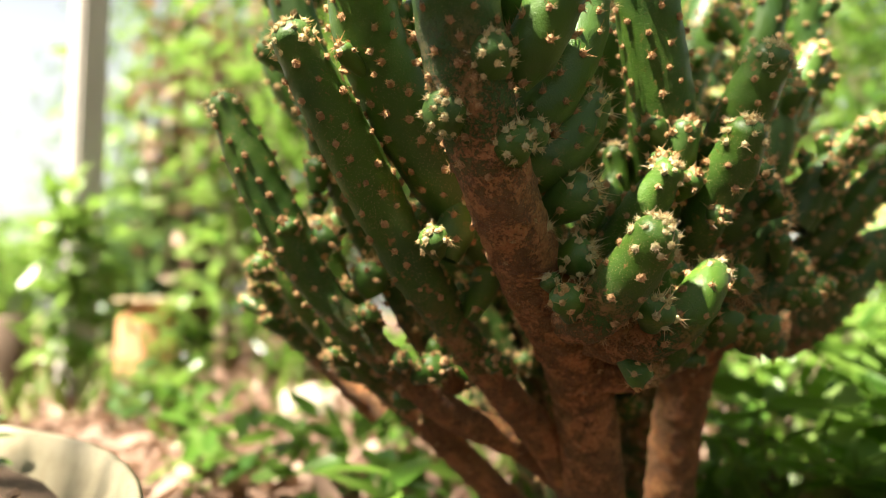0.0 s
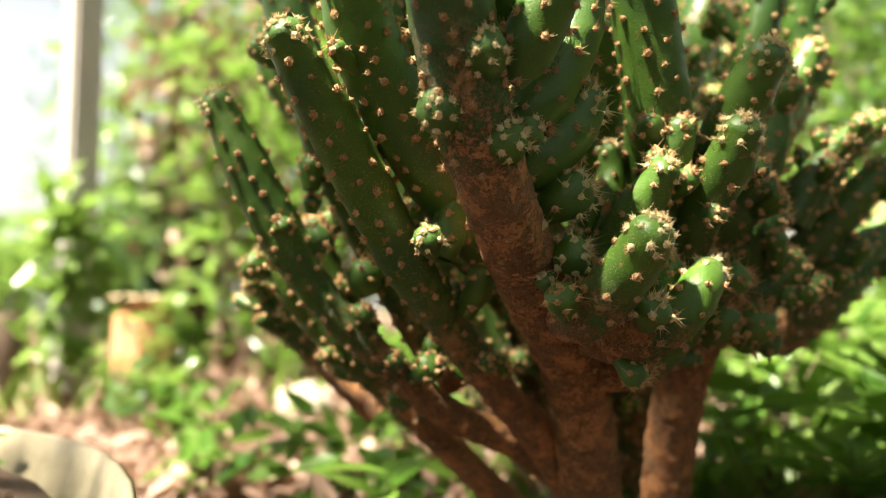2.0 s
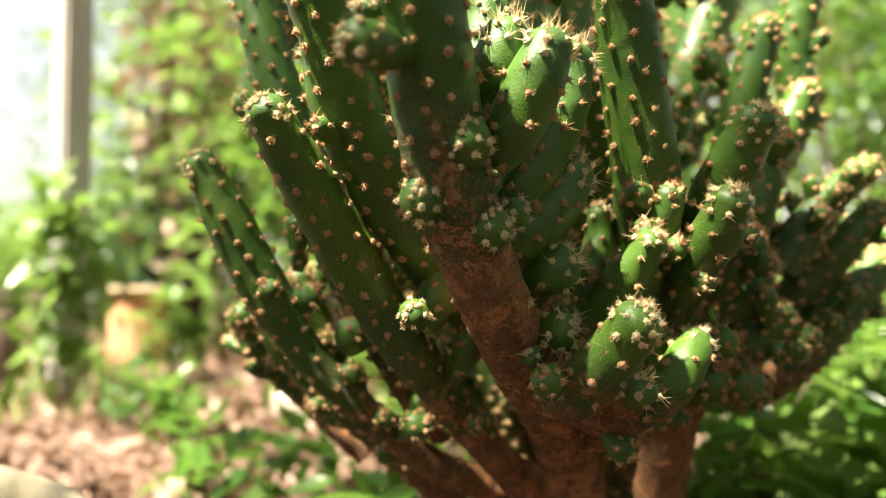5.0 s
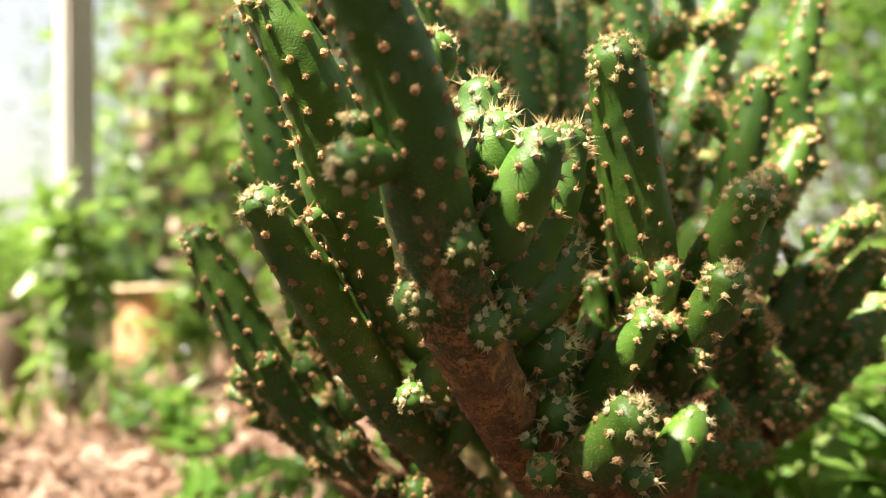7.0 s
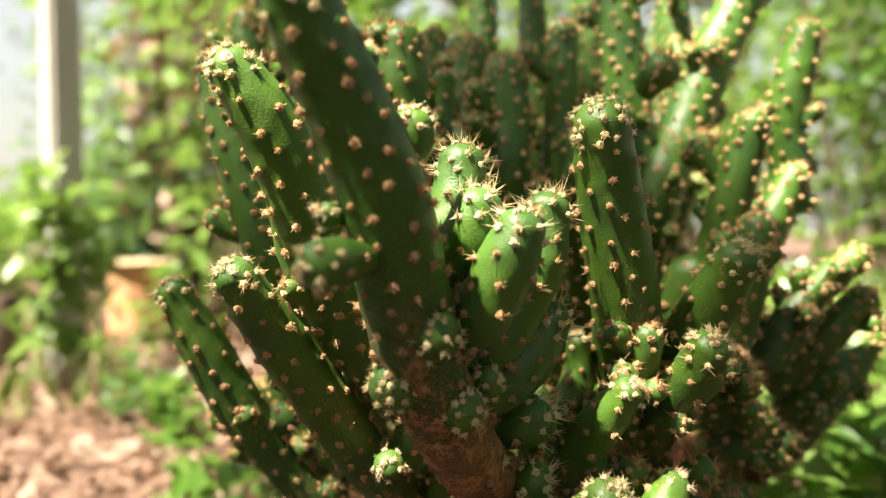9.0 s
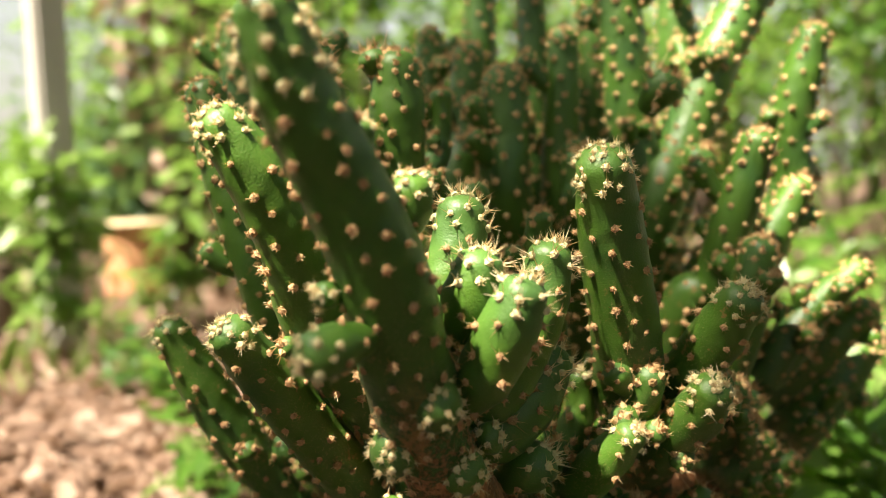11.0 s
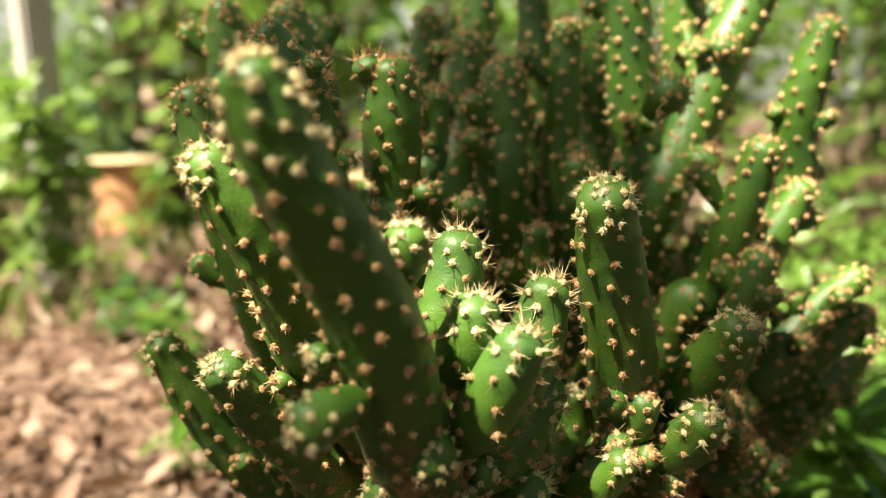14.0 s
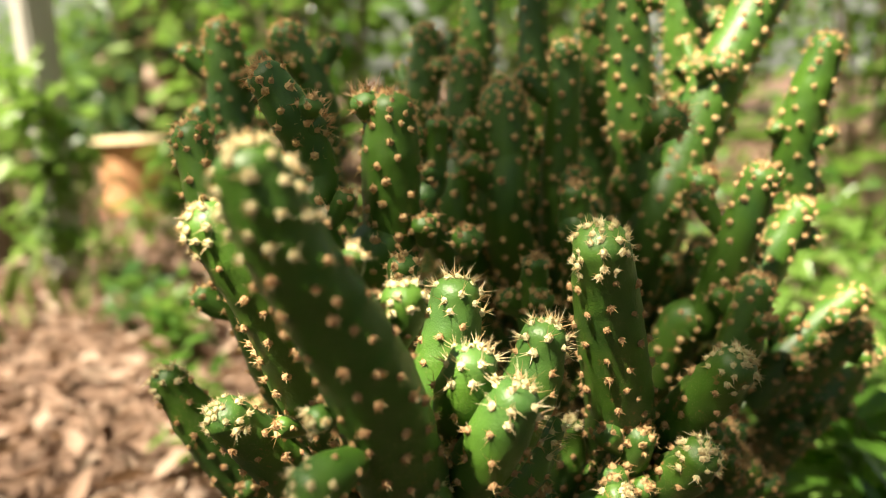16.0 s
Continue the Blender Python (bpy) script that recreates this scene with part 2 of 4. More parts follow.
# ---------------------------------------------------------------- ground
def build_ground():
    verts, faces, segs = [(0, 0.6, 0)], [], 72
    radii = [0.06 * 1.11 ** i for i in range(86)]
    for r in radii:
        for j in range(segs):
            a = 2 * math.pi * j / segs
            x, y = r * math.cos(a), 0.6 + r * math.sin(a)
            h = 0.012 * noise.noise((x * 3.1, y * 3.1, 0.5)) + 0.006 * noise.noise((x * 11, y * 11, 3.5)) if r < 12 else 0.05 * noise.noise((x * 0.1, y * 0.1, 9.0))
            verts.append((x, y, h - 0.004))
    faces += [(0, 1 + j, 1 + (j + 1) % segs) for j in range(segs)]
    for i in range(len(radii) - 1):
        b = 1 + i * segs
        faces += [(b + j, b + segs + j, b + segs + (j + 1) % segs, b + (j + 1) % segs) for j in range(segs)]
    tagged(new("ground", mesh_of("ground", verts, faces, SOIL)), "dry reddish earth strewn with litter", "ground", kind="structure")


build_ground()


# ---------------------------------------------------------------- the cactus
cactus = thing("cactus", "bushy branching green cactus with finger stems and tan spine tufts", "cactus", (0.085, 0.39, 0.0))
cactus_origin = np.array((0.085, 0.39, 0.0))


def tuft(rng, pad, spines, length, spread, t, rings=3):
    """One areole: a woolly pad and a burst of thin spines, along +z."""
    v, f, slots = [], [], []
    for ring, (r, z) in enumerate(((1.0, -0.25), (0.85, 0.35), (0.45, 0.75)) if rings == 3 else ((0.95, -0.1),)):
        for j in range(6):
            a = j * math.pi / 3 + ring * 0.5
            k = pad * r * rng.uniform(0.85, 1.15)
            v.append((k * math.cos(a), k * math.sin(a), pad * z * rng.uniform(0.85, 1.15)))
    v.append((0, 0, pad * 0.85))
    for ring in range(0, 6 * (rings - 1), 6):
        f += [(ring + j, ring + (j + 1) % 6, ring + 6 + (j + 1) % 6, ring + 6 + j) for j in range(6)]
    f += [(6 * (rings - 1) + j, 6 * (rings - 1) + (j + 1) % 6, 6 * rings) for j in range(6)]
    slots += [0] * len(f)
    for k in range(spines):
        a = rng.uniform(0, 2 * math.pi)
        tilt = spread * math.sqrt(rng.uniform(0.02, 1.0))
        d = np.array((math.sin(tilt) * math.cos(a), math.sin(tilt) * math.sin(a), math.cos(tilt)))
        l = length * rng.uniform(0.45, 1.0) * (1.7 if rng.uniform() < 0.14 else 1.0)
        s = np.cross(d, (0.3, 0.5, 0.8))
        s /= np.linalg.norm(s)
        w = np.cross(d, s)
        root = d * pad * 0.35 + s * pad * rng.uniform(-0.5, 0.5) + w * pad * rng.uniform(-0.5, 0.5)
        i = len(v)
        v += [root + s * t, root - s * t * 0.5 + w * t * 0.87, root - s * t * 0.5 - w * t * 0.87, root + d * l]
        f += [(i, i + 1, i + 3), (i + 1, i + 2, i + 3), (i + 2, i, i + 3)]
        slots += [1] * 3
    return np.array(v, float), f, slots


rng_t = np.random.default_rng(11)
TUFTS = {
    "old": [tuft(rng_t, 0.0014, 17, 0.0019, 1.30, 0.00019) for _ in range(6)],
    "young": [tuft(rng_t, 0.0014, 10, 0.0030, 1.15, 0.00019) for _ in range(6)],
    "needles": [tuft(rng_t, 0.0015, 7, 0.0052, 0.90, 0.00021) for _ in range(6)],
    "crown": [tuft(rng_t, 0.0014, 18, 0.0024, 1.1, 0.00018) for _ in range(6)],
}

FAR_TUFTS = {
    "old": [tuft(rng_t, 0.0017, 6, 0.0022, 1.25, 0.00028, 1) for _ in range(4)],
    "young": [tuft(rng_t, 0.0017, 6, 0.0032, 1.1, 0.00028, 1) for _ in range(4)],
    "needles": [tuft(rng_t, 0.0016, 7, 0.0056, 0.85, 0.00026, 1) for _ in range(4)],
    "crown": [tuft(rng_t, 0.0017, 6, 0.0026, 1.1, 0.00028, 1) for _ in range(4)],
}


def tuft_mesh(name, v, f, slots, fresh=False, old=True, pale=False):
    me = mesh_of(name, v, f, CROWN_WOOL if fresh else PALE_WOOL if pale else WOOL, False)
    me.materials.append(OLD_SPINE if old else SPINE)
    me.polygons.foreach_set("material_index", slots)
    return me


TUFT_MESHES = {key: [tuft_mesh("spine tuft", *t, key in ("crown", "needles"), key in ("old", "young")) for t in group] for key, group in TUFTS.items()}
stem_count = [0]
FINGERS = []


def cactus_stem(kind, near, pts, radii):
    """One finger of the cactus, from its foot to its tip: a plump tube with low warts, a domed end and spine tufts in spirals."""
    stem_count[0] += 1
    rng = np.random.default_rng(100 + stem_count[0])
    if kind == "trunk":
        pts = [(pts[0][0], pts[0][1] + 0.004, -0.03)] + pts
        radii = [radii[0] * 1.15] + radii
    chord = sum(np.linalg.norm(np.subtract(a, b)) for a, b in zip(pts, pts[1:]))
    n = max(8, int(chord / (0.0014 if kind == "trunk" else 0.0022 if near else 0.0035)))
    line = spline(pts, n)
    span = np.linspace(0, len(pts) - 1, n + 1)
    rad = np.interp(span, range(len(pts)), radii)
    rad = np.convolve(np.pad(rad, 2, mode="edge"), np.ones(5) / 5, "valid")
    # a dome over the end
    run = np.concatenate([[0], np.cumsum(np.linalg.norm(np.diff(line, axis=0), axis=1))])
    keep = run <= run[-1] - 0.85 * rad[-1]
    keep[:3] = True
    line, rad = line[keep], rad[keep]
    step = line[-1] - line[-2]
    out = step / np.linalg.norm(step)
    r_end = rad[-1]
    dome = np.array([0.25, 0.48, 0.68, 0.84, 0.94, 0.995])
    line = np.vstack([line, line[-1] + out * (dome * r_end * 0.9)[:, None]])
    rad = np.concatenate([rad, r_end * np.sqrt(1 - dome ** 2)])
    if kind in ("pup", "bud"):
        swell = np.linspace(0, 1, 7)[1:]
        rad[:6] *= np.sqrt(0.35 + 0.65 * swell)
    s = np.concatenate([[0], np.cumsum(np.linalg.norm(np.diff(line, axis=0), axis=1))])
    total = s[-1]
    tan, u, v = frames_along(line)
    segs, k, reach = (44 if kind == "trunk" else 26 if near else 16), len(line), s / total
    bark = np.zeros(k)
    if kind == "trunk":
        bark = np.clip((0.284 - line[:, 2]) / 0.095, 0, 1)
    elif kind == "stem":
        # inner fan keeps little brown bark, so its colour stands in for shade
        bark = np.clip(((0.212 if near else 0.196) - line[:, 2]) / 0.062, 0, 1) * np.clip(1.5 - reach * 2.2, 0, 1) * (1.0 if near or pts[0][1] < 0.45 else 0.35)
    # spine tufts in a spiral, closer together on the tip
    gap = {"trunk": 0.0094, "stem": 0.0096, "pup": 0.0098, "bud": 0.0078}[kind]
    spots, here, i = [], rng.uniform(0.2, 1.0) * gap, 0
    while here < total - 0.0006:
        r = max(np.interp(here, s, rad), 0.0012)
        crown = total - here < (0.026 if kind == "trunk" else 1.5 * r_end)
        g = gap * ((0.66 if kind == "trunk" else 0.52 if kind == "stem" else 0.62) if crown else 1.0)
        r = r_end if crown else r
        spots.append((here, i * 2.39996 + rng.normal(0, 0.16), crown))
        here += g * g / (2 * math.pi * r) * rng.uniform(0.85, 1.15)
        i += 1
    for q in range(3 if kind == "bud" else 4 if kind == "pup" else 6):
        spots.append((total - r_end * 0.9 * (0.008 + 0.02 * q), q * 2.39996, True))
    ang = np.linspace(0, 2 * math.pi, segs, endpoint=False)
    grow = np.zeros((len(line), segs))
    for h, a, crown in spots:
        r = np.interp(h, s, rad)
        da = (ang[None] - a + math.pi) % (2 * math.pi) - math.pi
        grow += np.exp(-((s[:, None] - h) / 0.0027) ** 2 - (da * r / 0.0027) ** 2)
    wob = np.array([[noise.noise(Vector(line[q] * 70 + np.array((math.cos(t), math.sin(t), 0.5 * math.cos(2 * t))))) for t in ang] for q in range(len(line))])
    full = rad[:, None] * (1 + 0.035 * wob) + np.minimum(grow, 1) * 0.0007 * np.minimum(1, rad[:, None] / 0.006)
    full += np.array([[bk * (0.0011 * noise.noise(Vector(line[q] * 230 + 2.6 * np.array((math.cos(t), math.sin(t), math.sin(2 * t))))) + 0.0013 * abs(noise.noise(Vector(line[q] * 620 + 6.5 * np.array((math.cos(t), math.sin(t), math.sin(2 * t))))))) if bk > 0.05 else 0.0 for t in ang] for q, bk in enumerate(bark)])
    circ = np.cos(ang)[None, :, None] * u[:, None] + np.sin(ang)[None, :, None] * v[:, None]
    verts = (line[:, None] + full[..., None] * circ).reshape(-1, 3) - cactus_origin
    faces = [(a * segs + j, a * segs + (j + 1) % segs, (a + 1) * segs + (j + 1) % segs, (a + 1) * segs + j) for a in range(k - 1) for j in range(segs)]
    faces.append(tuple((k - 1) * segs + j for j in range(segs)))
    me = mesh_of(kind, verts, faces, SKIN)
    # green runs from 0 old wood to 1 fresh growth, lowered on the inner fan to paint in its shade; bark: corky foot of
    # the older branches
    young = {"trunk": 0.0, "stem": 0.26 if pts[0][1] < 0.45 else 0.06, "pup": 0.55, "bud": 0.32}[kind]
    age_shade = np.clip(young + (0.50 if kind == "trunk" else 0.6) * reach ** 1.7 + rng.uniform(-0.08, 0.08), 0, 1)
    dust = np.clip((0.335 - line[:, 2]) / 0.11, 0.16, 1) * (1.0 if kind in ("trunk", "stem") else 0.35)
    for name, values in (("age_shade", age_shade), ("bark", bark), ("dust", dust)):
        me.attributes.new(name, "FLOAT", "POINT").data.foreach_set("value", np.repeat(values, segs))
    body = child({"trunk": "trunk", "stem": "branch", "pup": "side_shoot", "bud": "bud"}[kind], me, cactus, {
        "trunk": "corky brown woody trunk turning green above", "stem": "", "pup": "short plump fresh green side shoot", "bud": "small round green bud with spine tufts"}[kind])
    jv, jf, js = [], [], []
    base = 0
    for h, a, crown in spots:
        if np.interp(h, s, bark) > 0.55 and rng.uniform() < 0.8:
            continue
        c, uu, vv, tt = (np.array([np.interp(h, s, arr[:, q]) for q in range(3)]) for arr in (line, u, v, tan))
        r = np.interp(h, s, rad)
        radial = uu * math.cos(a) + vv * math.sin(a)
        slope = -(np.interp(h + 5e-4, s, rad) - np.interp(h - 5e-4, s, rad)) / 1e-3
        z = radial + tt * min(max(slope, -0.3), 4.0) + tt * 0.22
        z /= np.linalg.norm(z)
        place = c + radial * (r + 0.0005 * min(1, r / 0.006))
        x = np.cross(z, tt + 0.01)
        x /= np.linalg.norm(x) + 1e-9
        y = np.cross(z, x)
        turn = rng.uniform(0, 6.28)
        x, y = x * math.cos(turn) + y * math.sin(turn), y * math.cos(turn) - x * math.sin(turn)
        group = ("needles" if kind == "pup" else "crown") if crown else "young" if kind == "pup" else "old"
        which = int(rng.integers(6))
        size = rng.uniform(0.75, 1.2) * ((0.95 if crown else 0.74) if kind == "bud" else 1.0) * (1.25 if crown and kind == "trunk" else 1.08 if crown else 1.14) * (0.7 if np.interp(h, s, bark) > 0.6 else 1.0)
        p = place - cactus_origin
        if near:
            ob = child("spine_tuft", TUFT_MESHES[group][which], body)
            ob.matrix_local = Matrix(((x[0] * size, y[0] * size, z[0] * size, p[0]), (x[1] * size, y[1] * size, z[1] * size, p[1]), (x[2] * size, y[2] * size, z[2] * size, p[2]), (0, 0, 0, 1)))
        else:
            tv, tf, ts = FAR_TUFTS[group][which % 4]
            jv.append((tv @ np.array((x, y, z))) * size + p)
            jf += [tuple(q + base for q in face) for face in tf]
            js += ts
            base += len(tv)
    if jv:
        child("spine_cover", tuft_mesh("spine cover", np.vstack(jv), jf, js, False, True, True), body, "tan woolly tufts with short spines", "stuff")
    if kind == "stem" or not near and kind == "trunk":
        FINGERS.append((line, rad, s, u, v, tan, bark, near))
    return body


cactus_stem('trunk', 1, [(0.0783, 0.385, 0.0217), (0.0738, 0.368, 0.0907), (0.0625, 0.338, 0.1447), (0.0519, 0.312, 0.1684), (0.0345, 0.287, 0.1960), (0.0203, 0.259, 0.2230), (0.0112, 0.245, 0.2470), (0.0062, 0.236, 0.2688), (0.0000, 0.223, 0.3030), (-0.0105, 0.212, 0.3317), (-0.0178, 0.205, 0.3481), (-0.0226, 0.200, 0.3628), (-0.0257, 0.197, 0.3752)], [0.0163, 0.0142, 0.0132, 0.0136, 0.0128, 0.0124, 0.0133, 0.0142, 0.0137, 0.0119, 0.0108, 0.0094, 0.0066])
cactus_stem('stem', 1, [(0.0297, 0.322, 0.1961), (0.0128, 0.309, 0.2168), (-0.012, 0.287, 0.2523), (-0.0277, 0.274, 0.284), (-0.032, 0.262, 0.3089), (-0.0417, 0.252, 0.3335), (-0.0541, 0.247, 0.352)], [0.0088, 0.0123, 0.0138, 0.0133, 0.0123, 0.0108, 0.0068])
cactus_stem('stem', 1, [(0.0779, 0.388, 0.0729), (0.0498, 0.362, 0.1182), (0.0223, 0.336, 0.1507), (0.0039, 0.318, 0.1754), (-0.0124, 0.302, 0.1997), (-0.0295, 0.286, 0.2318), (-0.0468, 0.268, 0.2645), (-0.0567, 0.256, 0.2838)], [0.0094, 0.0082, 0.0073, 0.0078, 0.0100, 0.0108, 0.0096, 0.006])
cactus_stem('stem', 1, [(0.066, 0.392, 0.0945), (0.0375, 0.374, 0.1164), (0.0084, 0.362, 0.1299), (-0.0129, 0.351, 0.1463), (-0.0339, 0.34, 0.1669), (-0.0542, 0.333, 0.1903), (-0.071, 0.326, 0.2188), (-0.0851, 0.32, 0.248), (-0.0974, 0.314, 0.2753)], [0.0088, 0.0076, 0.0070, 0.0067, 0.0071, 0.0080, 0.0104, 0.0102, 0.0056])
cactus_stem('stem', 0, [(0.0532, 0.42, 0.061), (0.0203, 0.412, 0.0925), (-0.0102, 0.402, 0.1241), (-0.0381, 0.392, 0.1523), (-0.0553, 0.386, 0.1715), (-0.0735, 0.38, 0.1961), (-0.0844, 0.375, 0.2189)], [0.0081, 0.0077, 0.0078, 0.0089, 0.0105, 0.0116, 0.008])
cactus_stem('stem', 0, [(-0.0025, 0.36, 0.1626), (-0.0314, 0.345, 0.2131), (-0.0515, 0.336, 0.2564), (-0.0607, 0.332, 0.29), (-0.0735, 0.332, 0.3342), (-0.0835, 0.337, 0.377)], [0.0096, 0.0090, 0.0094, 0.0104, 0.0098, 0.0080])
cactus_stem('trunk', 0, [(0.1185, 0.42, 0.0132), (0.1205, 0.405, 0.0843), (0.1235, 0.388, 0.1381), (0.1300, 0.38, 0.1659), (0.1439, 0.375, 0.1774), (0.1647, 0.37, 0.1844)], [0.0142, 0.012, 0.0125, 0.0129, 0.0119, 0.0112])
cactus_stem('stem', 1, [(0.1173, 0.36, 0.1626), (0.1019, 0.328, 0.2089), (0.093, 0.312, 0.2414), (0.0902, 0.3, 0.2626), (0.0799, 0.284, 0.3104), (0.0734, 0.27, 0.3394)], [0.0109, 0.013, 0.0135, 0.0136, 0.0123, 0.0084])
cactus_stem('stem', 1, [(0.0452, 0.276, 0.176), (0.0541, 0.266, 0.1802), (0.065, 0.252, 0.1955), (0.0726, 0.239, 0.2107)], [0.0071, 0.0097, 0.0096, 0.0061])
cactus_stem('stem', 1, [(0.0594, 0.305, 0.1883), (0.0704, 0.296, 0.2073), (0.0802, 0.285, 0.2239), (0.0881, 0.276, 0.2375)], [0.0081, 0.0091, 0.0083, 0.0043])
cactus_stem('stem', 1, [(0.0437, 0.285, 0.1975), (0.0629, 0.303, 0.2114), (0.0721, 0.31, 0.2325), (0.0723, 0.308, 0.2508)], [0.0054, 0.0063, 0.0069, 0.0038])
cactus_stem('stem', 0, [(0.0893, 0.31, 0.2121), (0.0915, 0.3, 0.232), (0.0947, 0.292, 0.2455), (0.0969, 0.288, 0.2575)], [0.0076, 0.0079, 0.0072, 0.0045])
cactus_stem('stem', 1, [(0.1048, 0.318, 0.2056), (0.1081, 0.302, 0.223), (0.114, 0.287, 0.2387), (0.117, 0.276, 0.2534)], [0.0090, 0.0099, 0.0098, 0.006])
cactus_stem('stem', 1, [(0.1099, 0.325, 0.2187), (0.1186, 0.309, 0.2481), (0.1259, 0.296, 0.2686), (0.1327, 0.285, 0.2863)], [0.0105, 0.011, 0.0106, 0.0067])
cactus_stem('stem', 0, [(0.1324, 0.385, 0.2369), (0.1401, 0.376, 0.2688), (0.1503, 0.372, 0.2731), (0.1595, 0.364, 0.3144), (0.1682, 0.357, 0.3507)], [0.0111, 0.0108, 0.0103, 0.0101, 0.0071])
cactus_stem('stem', 0, [(0.1395, 0.36, 0.2173), (0.1497, 0.35, 0.2411), (0.1584, 0.35, 0.2691), (0.1659, 0.35, 0.3015)], [0.0105, 0.0107, 0.0105, 0.0067])
cactus_stem('stem', 0, [(0.1771, 0.375, 0.2246), (0.1895, 0.375, 0.245), (0.2075, 0.38, 0.2622), (0.2353, 0.383, 0.2831)], [0.0086, 0.0087, 0.0088, 0.0065])
cactus_stem('stem', 0, [(0.1943, 0.41, 0.2068), (0.2167, 0.4, 0.2307), (0.2316, 0.395, 0.2485), (0.2428, 0.39, 0.2598)], [0.01, 0.0104, 0.0091, 0.006])
cactus_stem('stem', 0, [(0.1824, 0.38, 0.2252), (0.1918, 0.377, 0.2409), (0.2051, 0.376, 0.2575)], [0.0087, 0.0093, 0.007])
cactus_stem('stem', 0, [(0.1774, 0.4, 0.1667), (0.2049, 0.405, 0.1849), (0.2383, 0.418, 0.2121), (0.263, 0.425, 0.2372)], [0.0127, 0.0138, 0.0134, 0.0091])
cactus_stem('stem', 0, [(0.1635, 0.39, 0.2325), (0.1753, 0.39, 0.2659), (0.1901, 0.393, 0.2976), (0.2058, 0.393, 0.3266)], [0.009, 0.0097, 0.0092, 0.0068])
cactus_stem('stem', 0, [(0.105, 0.475, 0.075), (0.1281, 0.4648, 0.1709), (0.2077, 0.43, 0.2992), (0.2115, 0.424, 0.3501), (0.2159, 0.42, 0.3797), (0.223, 0.418, 0.4079)], [0.011, 0.0111, 0.0111, 0.0109, 0.0106, 0.0075])
cactus_stem('stem', 0, [(0.105, 0.475, 0.075), (0.1117, 0.4626, 0.1726), (0.1348, 0.42, 0.3029), (0.1544, 0.43, 0.3445), (0.1735, 0.435, 0.3893), (0.1941, 0.44, 0.4271), (0.2129, 0.44, 0.4717)], [0.011, 0.0139, 0.0139, 0.0142, 0.014, 0.0127, 0.0083])
cactus_stem('stem', 0, [(0.105, 0.475, 0.075), (0.1109, 0.4648, 0.1716), (0.1314, 0.43, 0.3008), (0.1262, 0.43, 0.3543), (0.121, 0.43, 0.4105), (0.1163, 0.43, 0.4606)], [0.011, 0.0133, 0.0133, 0.0129, 0.0125, 0.0081])
cactus_stem('pup', 0, [(0.1181, 0.37, 0.3608), (0.1218, 0.362, 0.3681), (0.1296, 0.358, 0.3739)], [0.0076, 0.0097, 0.0067])
cactus_stem('pup', 0, [(0.148, 0.395, 0.3284), (0.1501, 0.39, 0.3363), (0.1548, 0.388, 0.3401)], [0.007, 0.0094, 0.0056])
cactus_stem('pup', 0, [(0.1417, 0.36, 0.2007), (0.1497, 0.352, 0.2111), (0.1569, 0.345, 0.2344)], [0.0108, 0.0106, 0.0083])
cactus_stem('stem', 0, [(0.1148, 0.34, 0.2152), (0.1281, 0.33, 0.2206), (0.1391, 0.325, 0.2325), (0.1451, 0.32, 0.24)], [0.0089, 0.0096, 0.0095, 0.0059])
cactus_stem('stem', 0, [(0.105, 0.475, 0.075), (0.0807, 0.4457, 0.1695), (-0.003, 0.345, 0.2961), (-0.001, 0.34, 0.3281), (0.0003, 0.336, 0.36), (0.0008, 0.334, 0.3843)], [0.011, 0.0122, 0.0122, 0.0122, 0.0122, 0.0083])
cactus_stem('pup', 0, [(-0.0066, 0.335, 0.373), (-0.0089, 0.333, 0.38), (-0.0095, 0.332, 0.3856)], [0.0057, 0.0067, 0.0046])
cactus_stem('stem', 0, [(0.105, 0.475, 0.075), (0.0854, 0.4518, 0.1784), (0.0178, 0.372, 0.3158), (0.0178, 0.37, 0.3432), (0.0203, 0.368, 0.3731)], [0.011, 0.0059, 0.0059, 0.0063, 0.0046])
cactus_stem('stem', 0, [(0.105, 0.475, 0.075), (0.0883, 0.4603, 0.1745), (0.0311, 0.41, 0.3073), (0.0337, 0.42, 0.357), (0.0361, 0.422, 0.4027)], [0.011, 0.0114, 0.0114, 0.0113, 0.0076])
cactus_stem('stem', 0, [(0.105, 0.475, 0.075), (0.0939, 0.4582, 0.1753), (0.0556, 0.4, 0.3089), (0.0528, 0.4, 0.3555), (0.0528, 0.4, 0.3874)], [0.011, 0.0123, 0.0123, 0.0131, 0.0095])
cactus_stem('stem', 0, [(0.105, 0.475, 0.075), (0.1001, 0.4615, 0.1735), (0.083, 0.415, 0.3051), (0.0842, 0.41, 0.3626), (0.0851, 0.408, 0.4078)], [0.011, 0.0091, 0.0091, 0.0093, 0.0067])
cactus_stem('stem', 0, [(0.105, 0.475, 0.075), (0.0989, 0.4739, 0.1715), (0.0781, 0.47, 0.3005), (0.0774, 0.47, 0.3849), (0.0758, 0.47, 0.4565)], [0.011, 0.0104, 0.0104, 0.0099, 0.007])
cactus_stem('stem', 0, [(0.105, 0.475, 0.075), (0.1076, 0.4761, 0.1702), (0.1166, 0.48, 0.2977), (0.116, 0.48, 0.384), (0.1123, 0.48, 0.4605)], [0.011, 0.0113, 0.0113, 0.0102, 0.0072])
cactus_stem('stem', 0, [(0.105, 0.475, 0.075), (0.0912, 0.4806, 0.1857), (0.0437, 0.5, 0.3322), (0.0463, 0.5, 0.4158), (0.0485, 0.5, 0.4743)], [0.011, 0.0123, 0.0123, 0.0111, 0.0074])
